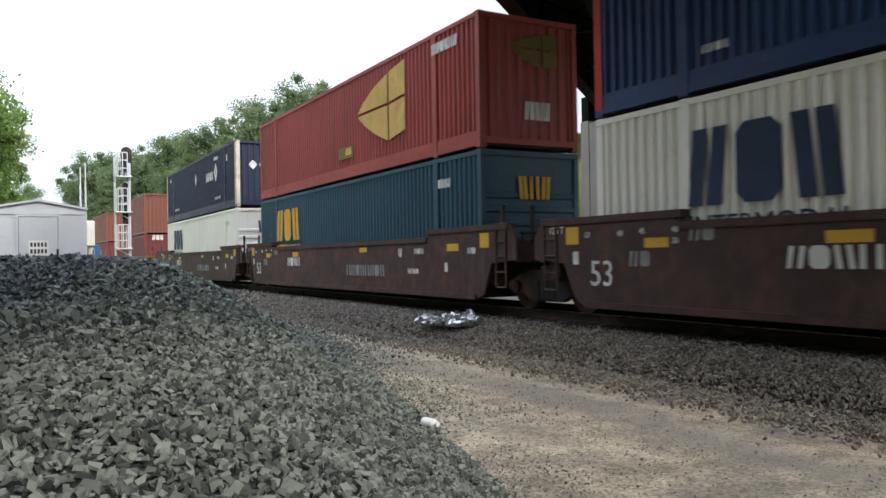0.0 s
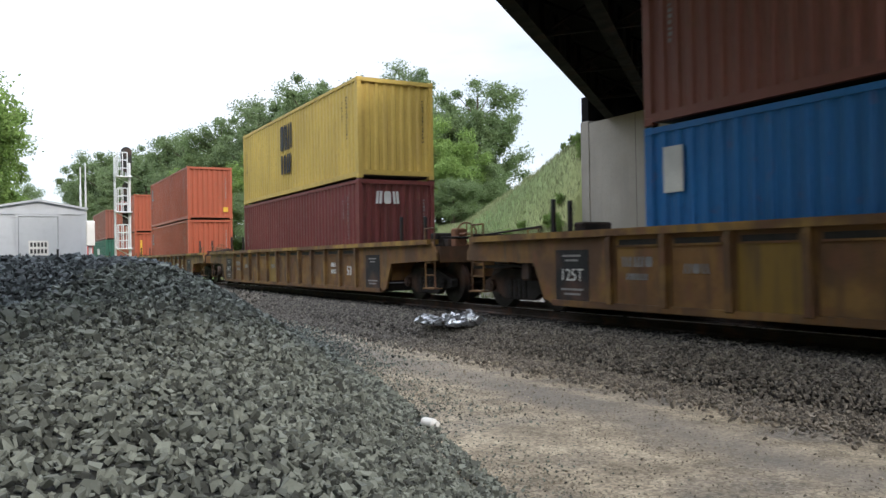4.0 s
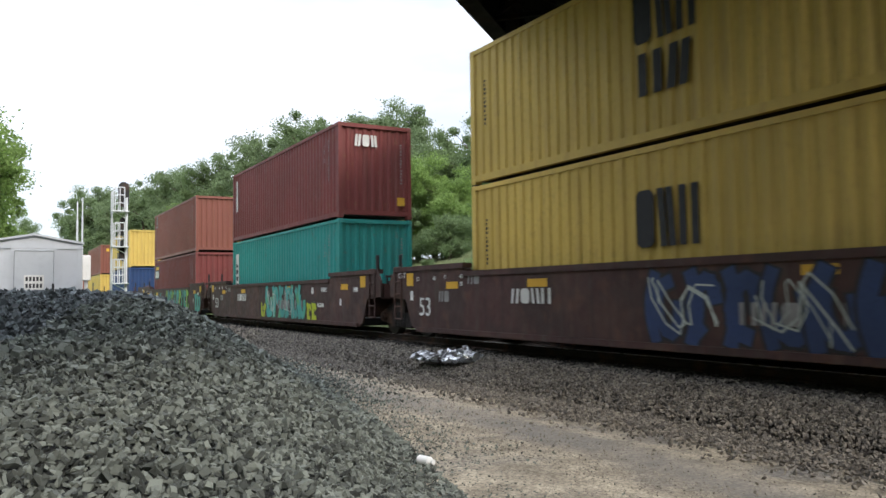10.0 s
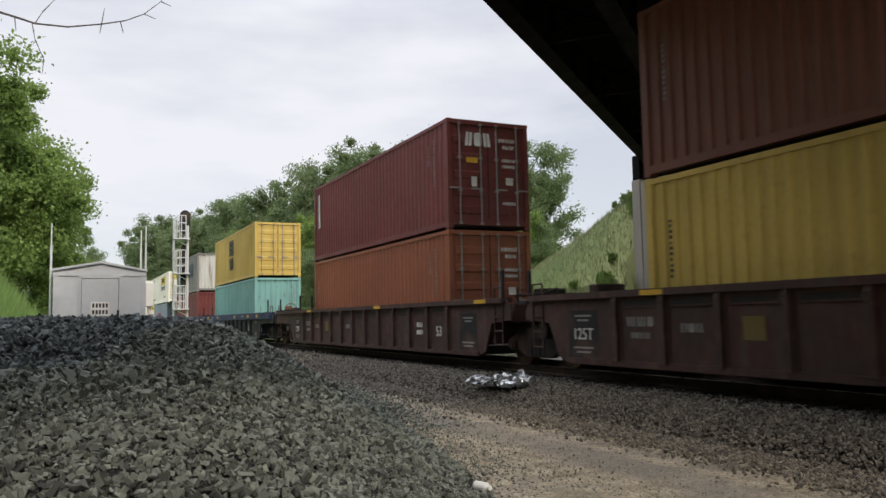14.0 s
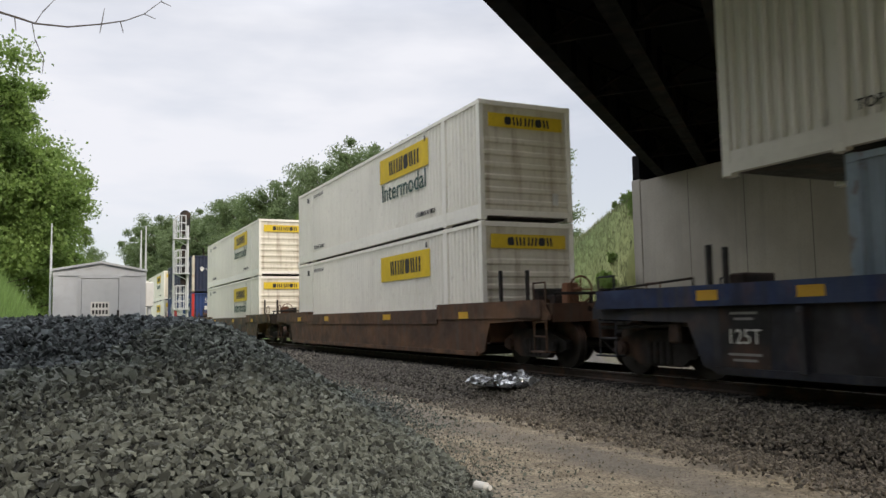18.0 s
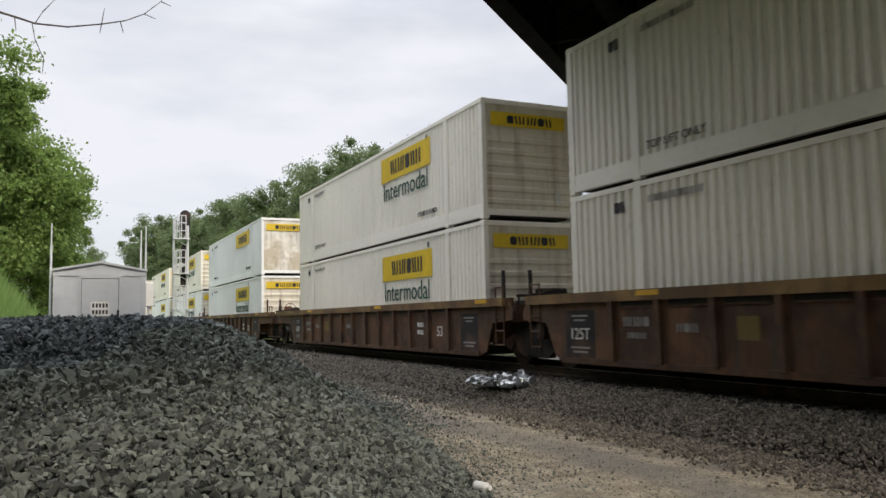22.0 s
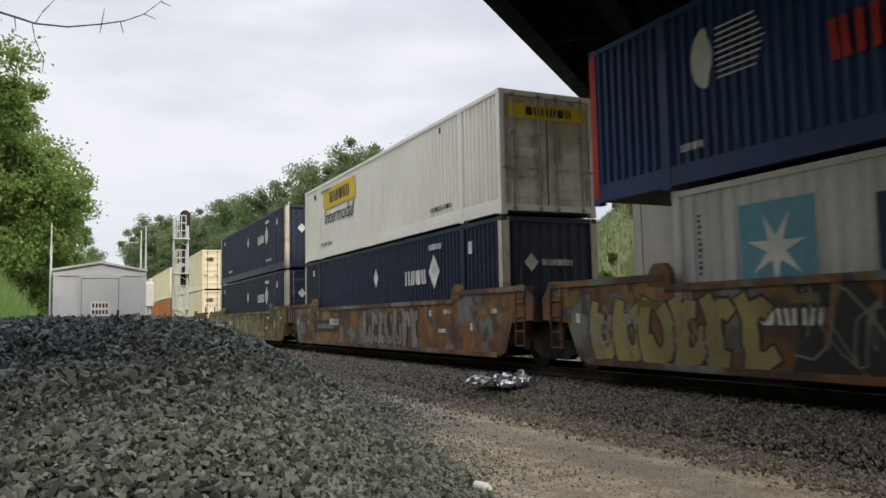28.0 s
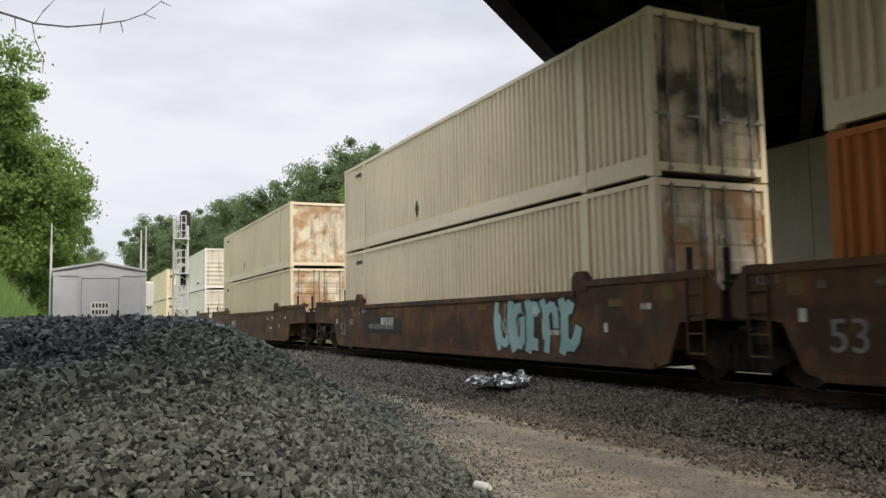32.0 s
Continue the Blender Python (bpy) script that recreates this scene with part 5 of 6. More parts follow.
M_RUSTYWHITE = car_paint("rusty_white", (0.8, 0.71, 0.54), (0.42, 0.25, 0.12), (0.78, 0.68, 0.5), rusty=0.45)


# ---- well cars ----


def ribbon(points, width, h0, h1):
    """A flat painted stroke along 2D points, as a thin strip."""
    s = Shape()
    for (a, b), (c, d) in zip(points, points[1:]):
        dx, dy = c - a, d - b
        n = math.hypot(dx, dy) or 1
        ox, oy = -dy / n * width / 2, dx / n * width / 2
        ex, ey = dx / n * width * 0.3, dy / n * width * 0.3
        s.prism([(a + ox - ex, b + oy - ey), (c + ox + ex, d + oy + ey), (c - ox + ex, d - oy + ey), (a - ox - ex, b - oy - ey)], h0, h1, "z")
    return s


def graffiti(car, y0, y1, z0, z1, mats, seed, filled=True, x=-1.504):
    """Spray-painted piece: fat interlocking shapes with dark edges, thin bright lines and loose drips."""
    r = random.Random(seed)
    mid, half = (y0 + y1) / 2, abs(y1 - y0) / 2
    n = max(2, int(half * 2 / 0.62))
    hz, zc = z1 - z0, (z0 + z1) / 2
    m = Matrix.Translation((x, mid, 0)) @ SIDE
    for i in range(n if filled else 0):
        u = -half + (i + 0.5) * 2 * half / n
        w = half / n
        turn, lean = r.choice((-1, 1)), r.uniform(-0.5, 0.5)
        a = [(u - w * 0.5 + lean * w * (c - 0.5) + w * 0.35 * math.sin(3.0 * c * turn), z0 + hz * (0.05 + 0.9 * c)) for c in [k / 7 for k in range(8)]]
        sweep, b0 = r.uniform(3.2, 5.2), r.uniform(0, 1.5)
        b = [(u + w * 0.35 + w * 0.8 * math.cos(b0 + sweep * c * turn) * (0.6 + 0.5 * c), zc + hz * 0.36 * math.sin(b0 + sweep * c * turn)) for c in [k / 9 for k in range(10)]]
        wide = min(0.25, w * 0.7) * r.uniform(0.8, 1.15)
        edge, fill = Shape(), Shape()
        lift = 0.0014 * i
        for pts in (a, b):
            q = ribbon(pts, wide + 0.085, 0, 0.0016 + lift)
            edge.add(q.v, q.f)
            q = ribbon(pts, wide, 0, 0.0024 + lift)
            fill.add(q.v, q.f)
        letter = part("painted_graffiti", fill.mesh("painted_graffiti", mats[0] if i % 3 else mats[0 if len(mats) < 3 else 2]), car, "spray-painted graffiti shape", m=m)
        part("graffiti_edge", edge.mesh("graffiti_edge", mat_tag_black), letter)
    line = Shape()
    for j in range(3):
        pts, k = [], int(half * 14)
        ph, rate = r.uniform(0, 6), r.uniform(4.5, 7.5)
        for i in range(k):
            p = rate * 2 * half * i / k
            pts.append((-half * 0.96 + 1.92 * half * i / k + 0.14 * math.cos(p * 1.4 + ph), zc + hz * (0.36 * math.sin(p + ph) + 0.1 * math.sin(p * 0.43 + j))))
        cut = [pts[c:c + 9] for c in range(0, len(pts) - 9, 14)]
        for piece in cut:
            q = ribbon(piece, r.uniform(0.018, 0.032), 0.0014 * n + 0.003 + 0.0006 * j, 0.0014 * n + 0.0037 + 0.0006 * j)
            line.add(q.v, q.f)
    part("graffiti_line", line.mesh("graffiti_line", mats[1]), car, m=m)["kind"] = "stuff"


def well_side(style, near, far, mat, top_mat):
    """Sheet, chords and end shoulders of one side of a well car."""
    en, ef = (9.62 if near == "a" else 11.15), (9.62 if far == "a" else 11.15)
    T = {"rib": 1.47, "plate": 1.52, "low": 1.28}[style]
    TE = {"rib": 1.47, "plate": 1.70, "low": 1.39}[style]

    def sheet():
        s = Shape()
        out = [(-8.15, 0.2), (8.15, 0.2), (8.45, 0.3), (8.75, 0.93), (ef, 1.0), (ef, TE - 0.3), (ef - 0.25, TE), (6.3, TE), (6.0, T), (-6.0, T), (-6.3, TE), (-en + 0.25, TE), (-en, TE - 0.3), (-en, 1.0), (-8.75, 0.93), (-8.45, 0.3)]
        # split at y = 0 so that each half stays a simple outline
        s.prism([(0, 0.2)] + out[1:9] + [(0, T)], -1.50, -1.45, "x")
        s.prism([(0, T)] + out[9:] + [(-8.15, 0.2), (0, 0.2)][0:2], -1.50, -1.45, "x")
        return s.mesh("side_sheet", mat)

    def chord():
        s = Shape()
        deep = 0.3 if "blue" in top_mat.name else 0.36 if style == "low" else 0.17 if "tan" in top_mat.name else 0.1
        o = -1.6 if style == "rib" else -1.53
        s.box(o, -1.33, -6.0, 6.0, T - deep, T + 0.012)
        s.box(o, -1.3, -en + 0.25, -6.0, TE - deep, TE + 0.012).box(o, -1.3, 6.0, ef - 0.25, TE - deep, TE + 0.012)
        return s.mesh("top_chord", top_mat)

    def low():
        return Shape().box(-1.545, -1.4, -8.15, 8.15, 0.185, 0.29).mesh("bottom_chord", mat)

    def rib():
        s, T = Shape(), (1.24 if "blue" in top_mat.name else {"rib": 1.47, "plate": 1.52, "low": 1.28}[style])
        s.prism([(-1.5, 0.0), (-1.585, 0.03), (-1.6, T - 0.42), (-1.575, T - 0.335), (-1.5, T - 0.335)], -0.055, 0.055, "y")
        s.box(-1.515, -1.5, -0.11, 0.11, 0.0, T - 0.36)
        return s.mesh("rib", mat)
    return (cached(("sheet", style, near, far, mat.name), sheet), cached(("chord", style, near, far, top_mat.name), chord),
            cached(("low", mat.name), low), cached(("rib", style, mat.name, top_mat.name), rib))


def truck_parts():
    def casting():
        s = Shape()
        out = [(-1.22, 0.40), (-1.02, 0.33), (-0.72, 0.33), (-0.50, 0.20), (0.50, 0.20), (0.72, 0.33), (1.02, 0.33), (1.22, 0.40), (1.22, 0.55), (0.95, 0.66), (0.5, 0.80), (-0.5, 0.80), (-0.95, 0.66), (-1.22, 0.55)]
        s.prism(out, -0.08, 0.08, "x")
        for k in (-0.24, -0.08, 0.08, 0.24):
            s.rod((-0.05, k, 0.24), (-0.05, k, 0.60), 0.075, 8)
            s.rod((0.05, k, 0.24), (0.05, k, 0.60), 0.075, 8)
        for k in (-0.9, 0.9):
            s.rod((-0.17, k, 0.47), (0.0, k, 0.47), 0.12, 12)
            s.rod((-0.2, k, 0.47), (-0.17, k, 0.47), 0.07, 10)
        return s.mesh("side_frame", mat_truck)

    def bolster():
        return Shape().box(-1.0, 1.0, -0.22, 0.22, 0.45, 0.82, 0.04).mesh("bolster", mat_truck)

    def axle():
        s = Shape()
        s.rod((-1.05, 0, 0), (1.05, 0, 0), 0.08, 10)
        for sx in (-1, 1):
            a = sx * 0.685
            s.rod((a, 0, 0), (a + sx * 0.035, 0, 0), 0.51, 28)
            s.rod((a + sx * 0.035, 0, 0), (a + sx * 0.145, 0, 0), 0.4826, 28, 0.478)
            s.rod((a + sx * 0.1, 0, 0), (a + sx * 0.19, 0, 0), 0.14, 12)
            for k in range(5):
                t = k * 2 * math.pi / 5
                s.rod((a + sx * 0.14, math.cos(t) * 0.28, math.sin(t) * 0.28), (a + sx * 0.152, math.cos(t) * 0.28, math.sin(t) * 0.28), 0.05, 6)
        return s.mesh("wheelset", mat_wheel)
    return cached("tf", casting), cached("tb", bolster), cached("tw", axle)


def add_truck(car, y):
    f, b, w = truck_parts()
    t = part("truck", b, car, "dark cast-steel wheel truck", m=pose(0, y, 0))
    for sx in (-1, 1):
        part("side_frame", f, t, m=pose(sx * 1.0, 0, 0) @ Matrix.Rotation(0 if sx < 0 else math.pi, 4, "Z"))
    for k in (-0.9, 0.9):
        ws = part("wheelset", w, t)
        ws.matrix_parent_inverse = pose(0, k, 0.4826)
        wheelsets.append(ws)


def well_car(label, style, near, far, mat, top_mat=None, plate=None, marks=True):
    top_mat = top_mat or mat
    car = thing("well_car", label, "rail car", group="well cars of the train")
    sheet, chord, low, rib = well_side(style, near, far, mat, top_mat)
    for sx in (-1, 1):
        flip = Matrix.Diagonal((-sx, 1, 1, 1)) if sx > 0 else Matrix()
        s = part("side_sheet", sheet, car, m=flip)
        part("top_chord", chord, car, m=flip)
        part("bottom_chord", low, car, m=flip)
        if style == "rib":
            for k in range(1, 13):
                y = -7.8 + k * 1.2
                part("rib", rib, s, m=pose(0, y, 0.24))
                if sx < 0 and k < 12 and "blue" not in top_mat.name:
                    # black strip laid on the sheet for the shaded recess below the chord
                    part("slot", cached("slot", lambda: Shape().box(-1.503, -1.47, -0.42, 0.42, 1.215, 1.3).mesh("slot", mat_black)), s, m=pose(0, y + 0.6, 0))
                    part("lip", cached(("lip", mat.name), lambda: Shape().box(-1.53, -1.47, -0.46, 0.46, 1.185, 1.213).mesh("lip", mat)), s, m=pose(0, y + 0.6, 0))
    for y in (-7.5, -4.0, 0.0, 4.0, 7.5):
        part("floor_beam", cached("wf", lambda: Shape().box(-1.4, 1.4, -0.5, 0.5, 0.2, 0.4).mesh("floor_beam", mat_black)), car, m=pose(0, y, 0))
    for sy, kind in ((-1, near), (1, far)):
        e = 9.62 if kind == "a" else 11.15

        def platform():
            s = Shape().box(-1.4, 1.4, 8.45, 8.6, 0.5, 1.35).box(-0.45, 0.45, 8.6, e + 0.3, 0.62, 1.02)
            s.box(-1.4, 1.4, 8.6, e - 0.1, 1.02, 1.1).box(-1.4, 1.4, e - 0.2, e, 0.95, 1.32)
            return s.mesh("end_platform", mat)

        def detail():
            s = Shape()
            for k in range(4):
                s.rod((-1.3 + k * 0.85, e - 0.12, 1.3), (-1.3 + k * 0.85, e - 0.12, 1.52), 0.025, 6)
            s.rod((-1.4, e - 0.12, 1.52), (1.3, e - 0.12, 1.52), 0.03, 6)
            s.rod((-0.9, 8.7, 1.18), (-0.9, e, 1.18), 0.05, 7).rod((0.5, 8.7, 1.2), (0.5, e, 1.2), 0.06, 7)
            s.box(-1.42, -1.1, 9.0, 9.28, 0.6, 0.98, 0.03).rod((-1.35, 8.8, 0.9), (-1.35, e, 0.84), 0.035, 6).rod((-1.2, 8.9, 1.1), (-1.2, 8.9, 1.62), 0.02, 6)
            s.rod((-1.2, 8.9, 1.62), (-1.2, e - 0.12, 1.52), 0.02, 6).box(-0.4, 0.3, 8.62, 8.95, 1.1, 1.7, 0.03).box(-0.2, 0.12, 8.95, 9.3, 1.1, 1.55, 0.03)
            s.box(-1.2, -0.55, 8.7, 9.2, 1.1, 1.36, 0.02).box(0.2, 0.9, 8.75, 9.25, 1.1, 1.42, 0.02)
            return s.mesh("end_piping", mat_truck)
        part("end_platform", cached(("pl", kind, mat.name), platform), car, m=Matrix.Rotation(math.pi, 4, "Z") if sy < 0 else None)
        part("end_piping", cached(("pd", kind), detail), car, m=Matrix.Rotation(math.pi, 4, "Z") if sy < 0 else None)
        if sy < 0 or kind == "c":
            for px in (-1.12, -0.55):
                part("guide_post", cached("gp", lambda: Shape().box(-0.035, 0.035, -0.045, 0.045, 1.05, 2.12, 0.01).mesh("guide_post", mat_black)), car, m=pose(px, sy * (8.85 if px > -1 else 8.62), 0))
        if kind == "c":
            def coupler():
                s = Shape().box(-0.12, 0.12, 11.0, 11.62, 0.72, 0.98, 0.03).box(-0.26, 0.2, 11.5, 11.84, 0.66, 1.04, 0.06)
                s.rod((0.35, 11.1, 0.75), (0.3, 11.6, 0.35), 0.03, 6).rod((0.3, 11.6, 0.35), (0.1, 11.84, 0.5), 0.03, 6)
                return s.mesh("coupler", mat_truck)

            def ladder():
                s = Shape()
                for yy in (10.55, 11.0):
                    s.rod((-1.46, yy, 0.35), (-1.46, yy, 1.75), 0.02, 6)
                for z in (0.36, 0.66, 0.95, 1.3, 1.74):
                    s.rod((-1.46, 10.55, z), (-1.46, 11.0, z), 0.018, 6)
                s.box(-1.52, -1.3, 10.5, 11.05, 0.34, 0.37)
                return s.mesh("ladder", mat)
            part("coupler", cached("cp", coupler), car, m=Matrix.Rotation(math.pi, 4, "Z") if sy < 0 else None)
            part("ladder", cached(("ld", mat.name), ladder), car, m=Matrix.Diagonal((1, sy, 1, 1)))
            part("ladder", cached(("ld", mat.name), ladder), car, m=Matrix.Diagonal((-1, sy, 1, 1)))
            if sy < 0:
                bw = part("brake_stand", cached("bs", lambda: Shape().box(-0.75, -0.45, 10.5, 10.75, 1.1, 1.75, 0.03).rod((-0.6, 10.6, 1.6), (-0.6, 11.0, 1.6), 0.04, 8).mesh("brake_stand", mat_rust)), car,
                          m=Matrix.Diagonal((1, -1, 1, 1)))
                part("brake_wheel", cached("bw", lambda: Shape().ring((-0.6, 11.0, 1.6), (0, 1, 0), 0.27, 0.02, 20, 6).rod((-0.87, 11.0, 1.6), (-0.33, 11.0, 1.6), 0.015, 5)
                                                         .rod((-0.6, 11.0, 1.33), (-0.6, 11.0, 1.87), 0.015, 5).mesh("brake_wheel", mat_rust)), bw)
            add_truck(car, sy * 9.875)
        else:
            def grab_ladder():
                g = Shape()
                for yy in (8.95, 9.3):
                    g.rod((-1.52, yy, 0.45), (-1.52, yy, 1.72), 0.02, 6)
                for z in (0.46, 0.76, 1.06, 1.36, 1.71):
                    g.rod((-1.52, 8.95, z), (-1.52, 9.3, z), 0.018, 6)
                return g.mesh("ladder", mat)
            part("ladder", cached(("gl", mat.name), grab_ladder), car, m=Matrix.Diagonal((1, sy, 1, 1)))
            if sy > 0:
                add_truck(car, 9.875)
    # lettering and reflective patches on the road side
    x = -1.506 if style != "rib" else -1.508
    if marks and style == "low":
        for y, w in ((7.2, 0.5), (-2.5, 0.6), (3.5, 0.5), (-7.5, 0.5)):
            part("marking", cached(("m", "rect", w, 0.16, "y"), lambda: shape_mesh("rect", w, 0.16, MARKS["y"])), car, m=Matrix.Translation((-1.534, y, 1.12)) @ SIDE)
    elif marks:
        specs = [("rect", 8.5, 1.4, 0.34, 0.3, "y"), ("rect", 6.5, 1.24, 0.5, 0.15, "y"), ("rect", 3.4, 1.24, 0.6, 0.15, "y"), ("bars", 5.6, 1.35, 0.5, 0.2, "d"), ("rect", 8.41, 1.02, 0.14, 0.22, "w"), ("bars", 6.85, 1.0, 0.5, 0.24, "d"), ("rect", -8.5, 1.4, 0.34, 0.3, "y"), ("rect", -7.2, 1.28, 0.5, 0.16, "y"), ("rect", -2.3, 1.3, 0.5, 0.13, "y"), ("bars", -8.0, 1.2, 0.35, 0.13, "w"), ("bars", -5.6, 1.22, 0.5, 0.13, "w"),
                 ("bars", -5.3, 0.75, 0.55, 0.12, "w"), ("rect", -6.9, 0.85, 0.12, 0.2, "w"), ("bars", 3.6, 1.0, 1.3, 0.28, "w"), ("bars", -4.6, 1.2, 0.2, 0.2, "w")]
        if plate is None:
            specs.append(("bars", -2.4, 0.75, 2.6, 0.3, "d"))
        else:
            part("number_plate", cached("np", lambda: shape_mesh("rect", 3.0, 0.42, mat_black_mark)), car, m=Matrix.Translation((x + 0.001, plate, 0.85)) @ SIDE)
            specs.append(("bars", plate, 0.85, 2.6, 0.2, "d"))
        if style == "rib":
            specs = [("bars", -4.8, 0.7, 0.4, 0.12, "w"), ("bars", -4.8, 0.9, 0.4, 0.12, "w"), ("bars", 4.8, 0.85, 0.5, 0.14, "d"), ("bars", 1.2, 0.85, 0.5, 0.14, "d"), ("bars", 6.0, 0.95, 0.7, 0.16, "d"), ("bars", 6.0, 0.72, 0.5, 0.1, "d")]
            if "yellow" not in top_mat.name:
                specs += [("rect", v, 1.42, 0.55, 0.085, "y") for v in (-8.4, -1.8, 5.6)] + [("rect", 3.6, 0.85, 0.4, 0.34, "m")]
        if "blue" in top_mat.name:
            specs = [("rect", v, 1.33, 0.42, 0.15, "y") for v in (-8.3, -6.2, -2.6, 2.8, 6.4, 8.2)] + [("bars", v, 1.34, 0.7, 0.1, "d") for v in (-4.8, 4.6)]
        if style == "rib":
            for yy in (-7.62, 7.62):
                stencil = part("stencil_panel", cached("st", lambda: Shape().box(-0.45, 0.45, -0.48, 0.4, 0, 0.003).mesh("stencil_panel", mat_stencil)), car, "black stencil panel with small faded lines",
                               m=Matrix.Translation((-1.503, yy, 0.76)) @ SIDE)
                for k, (zz, w) in enumerate(((0.3, 0.5), (0.22, 0.34), (-0.28, 0.6), (-0.36, 0.44))):
                    part("stencil_line", cached(("sl", k), lambda: Shape().box(-w / 2, w / 2, zz - 0.018, zz + 0.018, 0.003, 0.005).mesh("stencil_line", mat_dim_mark)), stencil)
        if plate is not None:
            specs = [(kk, y, z, w * 0.8, h * 0.8, "m" if c == "y" else c) for kk, y, z, w, h, c in specs]
            for yy in (-6.15, 6.15):
                part("guide_lug", cached(("lug", mat.name), lambda: Shape().prism([(-0.26, 1.52), (0.26, 1.52), (0.24, 1.75), (0.12, 1.88), (-0.12, 1.88), (-0.24, 1.75)], -1.52, -1.4, "x").mesh("guide_lug", mat)), car, m=pose(0, yy, 0))
        for kind, y, z, w, h, c in specs:
            me = cached(("m", kind, w, h, c), lambda: bars_mesh(max(2, int(w / h)), w, h, MARKS[c], int(w * 50)) if kind == "bars" else shape_mesh("rect", w, h, MARKS[c]))
            part("marking", me, car, m=Matrix.Translation((-1.604 if z > 1.3 and style == "rib" else x, y, z)) @ SIDE)
        for word, y, z, h in ((("53", 7.75, 0.74, 0.6), ("125 T", 8.95, 1.5, 0.18), ("53", 8.1, 1.4, 0.13), ("48", 7.3, 1.4, 0.13), ("45", 6.8, 1.42, 0.13), ("40", 6.12, 1.42, 0.13), ("20", 6.12, 1.26, 0.13)) if style != "rib" else (("53", -6.0, 0.72, 0.36), ("125T", 7.62, 0.72, 0.3))):
            me = cached(("tx", word, h, plate is None), lambda: (lambda t: (t.materials.clear(), t.materials.append(mat_dim_mark if plate is not None else mat_white_mark), t)[2])(text_mesh(word, h)))
            part("lettering", me, car, m=Matrix.Translation((x - 0.004 if word == "125T" else x, y, z)) @ SIDE)
    return car


TEXE = ("e", "bars", -0.3, 2.38, 0.8, 0.36, "w", 3)
TEXS = ("s", "bars", 0.75, 1.9, 0.28, 1.3, "w", 1)
MSC = [("s", "bars", 5.75, 2.05, 1.35, 0.9, "k", 3), ("s", "bars", 5.75, 1.1, 1.2, 0.68, "k", 2)]
MSC_LOW = [("s", "bars", 5.7, 1.75, 1.35, 0.9, "k", 3)]
MAERSK = [("s", "rect", 2.05, 1.65, 1.45, 1.5, "p"), ("s", "star", 2.05, 1.65, 1.15, 1.2, "w"), ("s", "bars", 6.9, 1.75, 6.6, 1.05, "n", 6)]
MAERSK_LOW = [("s", "rect", 2.05, 1.5, 1.3, 1.35, "p"), ("s", "star", 2.05, 1.5, 1.05, 1.1, "w"), ("s", "bars", 6.9, 1.55, 6.6, 1.0, "n", 6)]
SEALAND = [("s", "rect", 2.2, 1.85, 1.5, 1.5, "p"), ("s", "star", 2.2, 1.85, 1.1, 1.15, "w"), ("s", "bars", 6.3, 2.2, 4.9, 0.8, "n", 6), ("s", "bars", 6.3, 1.05, 4.9, 0.72, "n", 7)]
DOOR_LABELS = [("e", "rect", -0.5, 1.82, 0.34, 0.14, "y"), ("e", "rect", -0.45, 1.25, 0.16, 0.26, "w"), ("e", "bars", 0.55, 2.4, 0.5, 0.1, "w", 5), ("e", "bars", 0.6, 2.22, 0.36, 0.1, "w", 4),
               ("e", "bars", 0.6, 1.86, 0.4, 0.08, "w", 6), ("e", "bars", 0.6, 1.7, 0.4, 0.08, "w", 6), ("e", "rect", 0.62, 1.3, 0.22, 0.2, "w"), ("e", "bars", 0.6, 0.7, 0.4, 0.08, "w", 6)]
LOGO = lambda z=2.1, c="d": [("s", "bars", 0.95, z + 0.12, 0.5, 0.5, c, 1), ("s", "bars", 0.95, z - 0.28, 0.72, 0.13, c, 7)]
BEACH = [("s", "rect", 1.05, 2.15, 1.4, 0.85, "k"), ("s", "slant", 1.15, 2.4, 0.95, 0.2, "y"), ("s", "bars", 1.05, 2.02, 1.2, 0.4, "w", 6)]

brown = lambda d=(), **k: iso40("red-brown corrugated steel shipping container", M_BROWN(), list(d) + YLABEL, **k)
orange = lambda d=(), **k: iso40("faded orange-red corrugated shipping container", M_ORANGE(), list(d) + YLABEL, **k)
maroon = lambda d=(), **k: iso40("maroon corrugated steel shipping container", M_MAROON(), list(d), **k)
yellow = lambda d=(), **k: iso40("straw-yellow corrugated shipping container with black mark", M_YELLOW(), list(d), codes="k", **k)


def twenties(car_place):
    """Two short containers side by side along one well."""
    a = container("blue twenty-foot shipping container", F20, M_SKYBLUE(), "corr", "iso", [("s", "rect", 0.6, 1.9, 0.4, 0.7, "w")], H=LOW)
    b = container("maroon twenty-foot shipping container", F20, M_MAROON(), "corr", "iso", [("s", "diamond", 1.2, 1.7, 0.5, 0.8, "w"), ("e", "rect", 0.85, 1.95, 0.045, 1.0, "w"), ("s", "rect", F20 - 0.6, 1.7, 0.1, 0.9, "w")], H=LOW)
    on_train(a, car_place + 3.067, WELL)
    on_train(b, car_place - 3.067, WELL)


BNSF_L, YEL_L, RIB_L = "dark brown smooth-sided double-stack well car", "weathered yellow ribbed double-stack well car", "rust-brown ribbed double-stack well car"
BLUE_L, OCH_L = "dark blue double-stack well car with grimy ribs", "ochre-brown smooth well car covered in graffiti"
W = lambda l, s, n, f, m, t=None, plate=None: (lambda: well_car(l, s, n, f, m(), t() if t else None, plate))

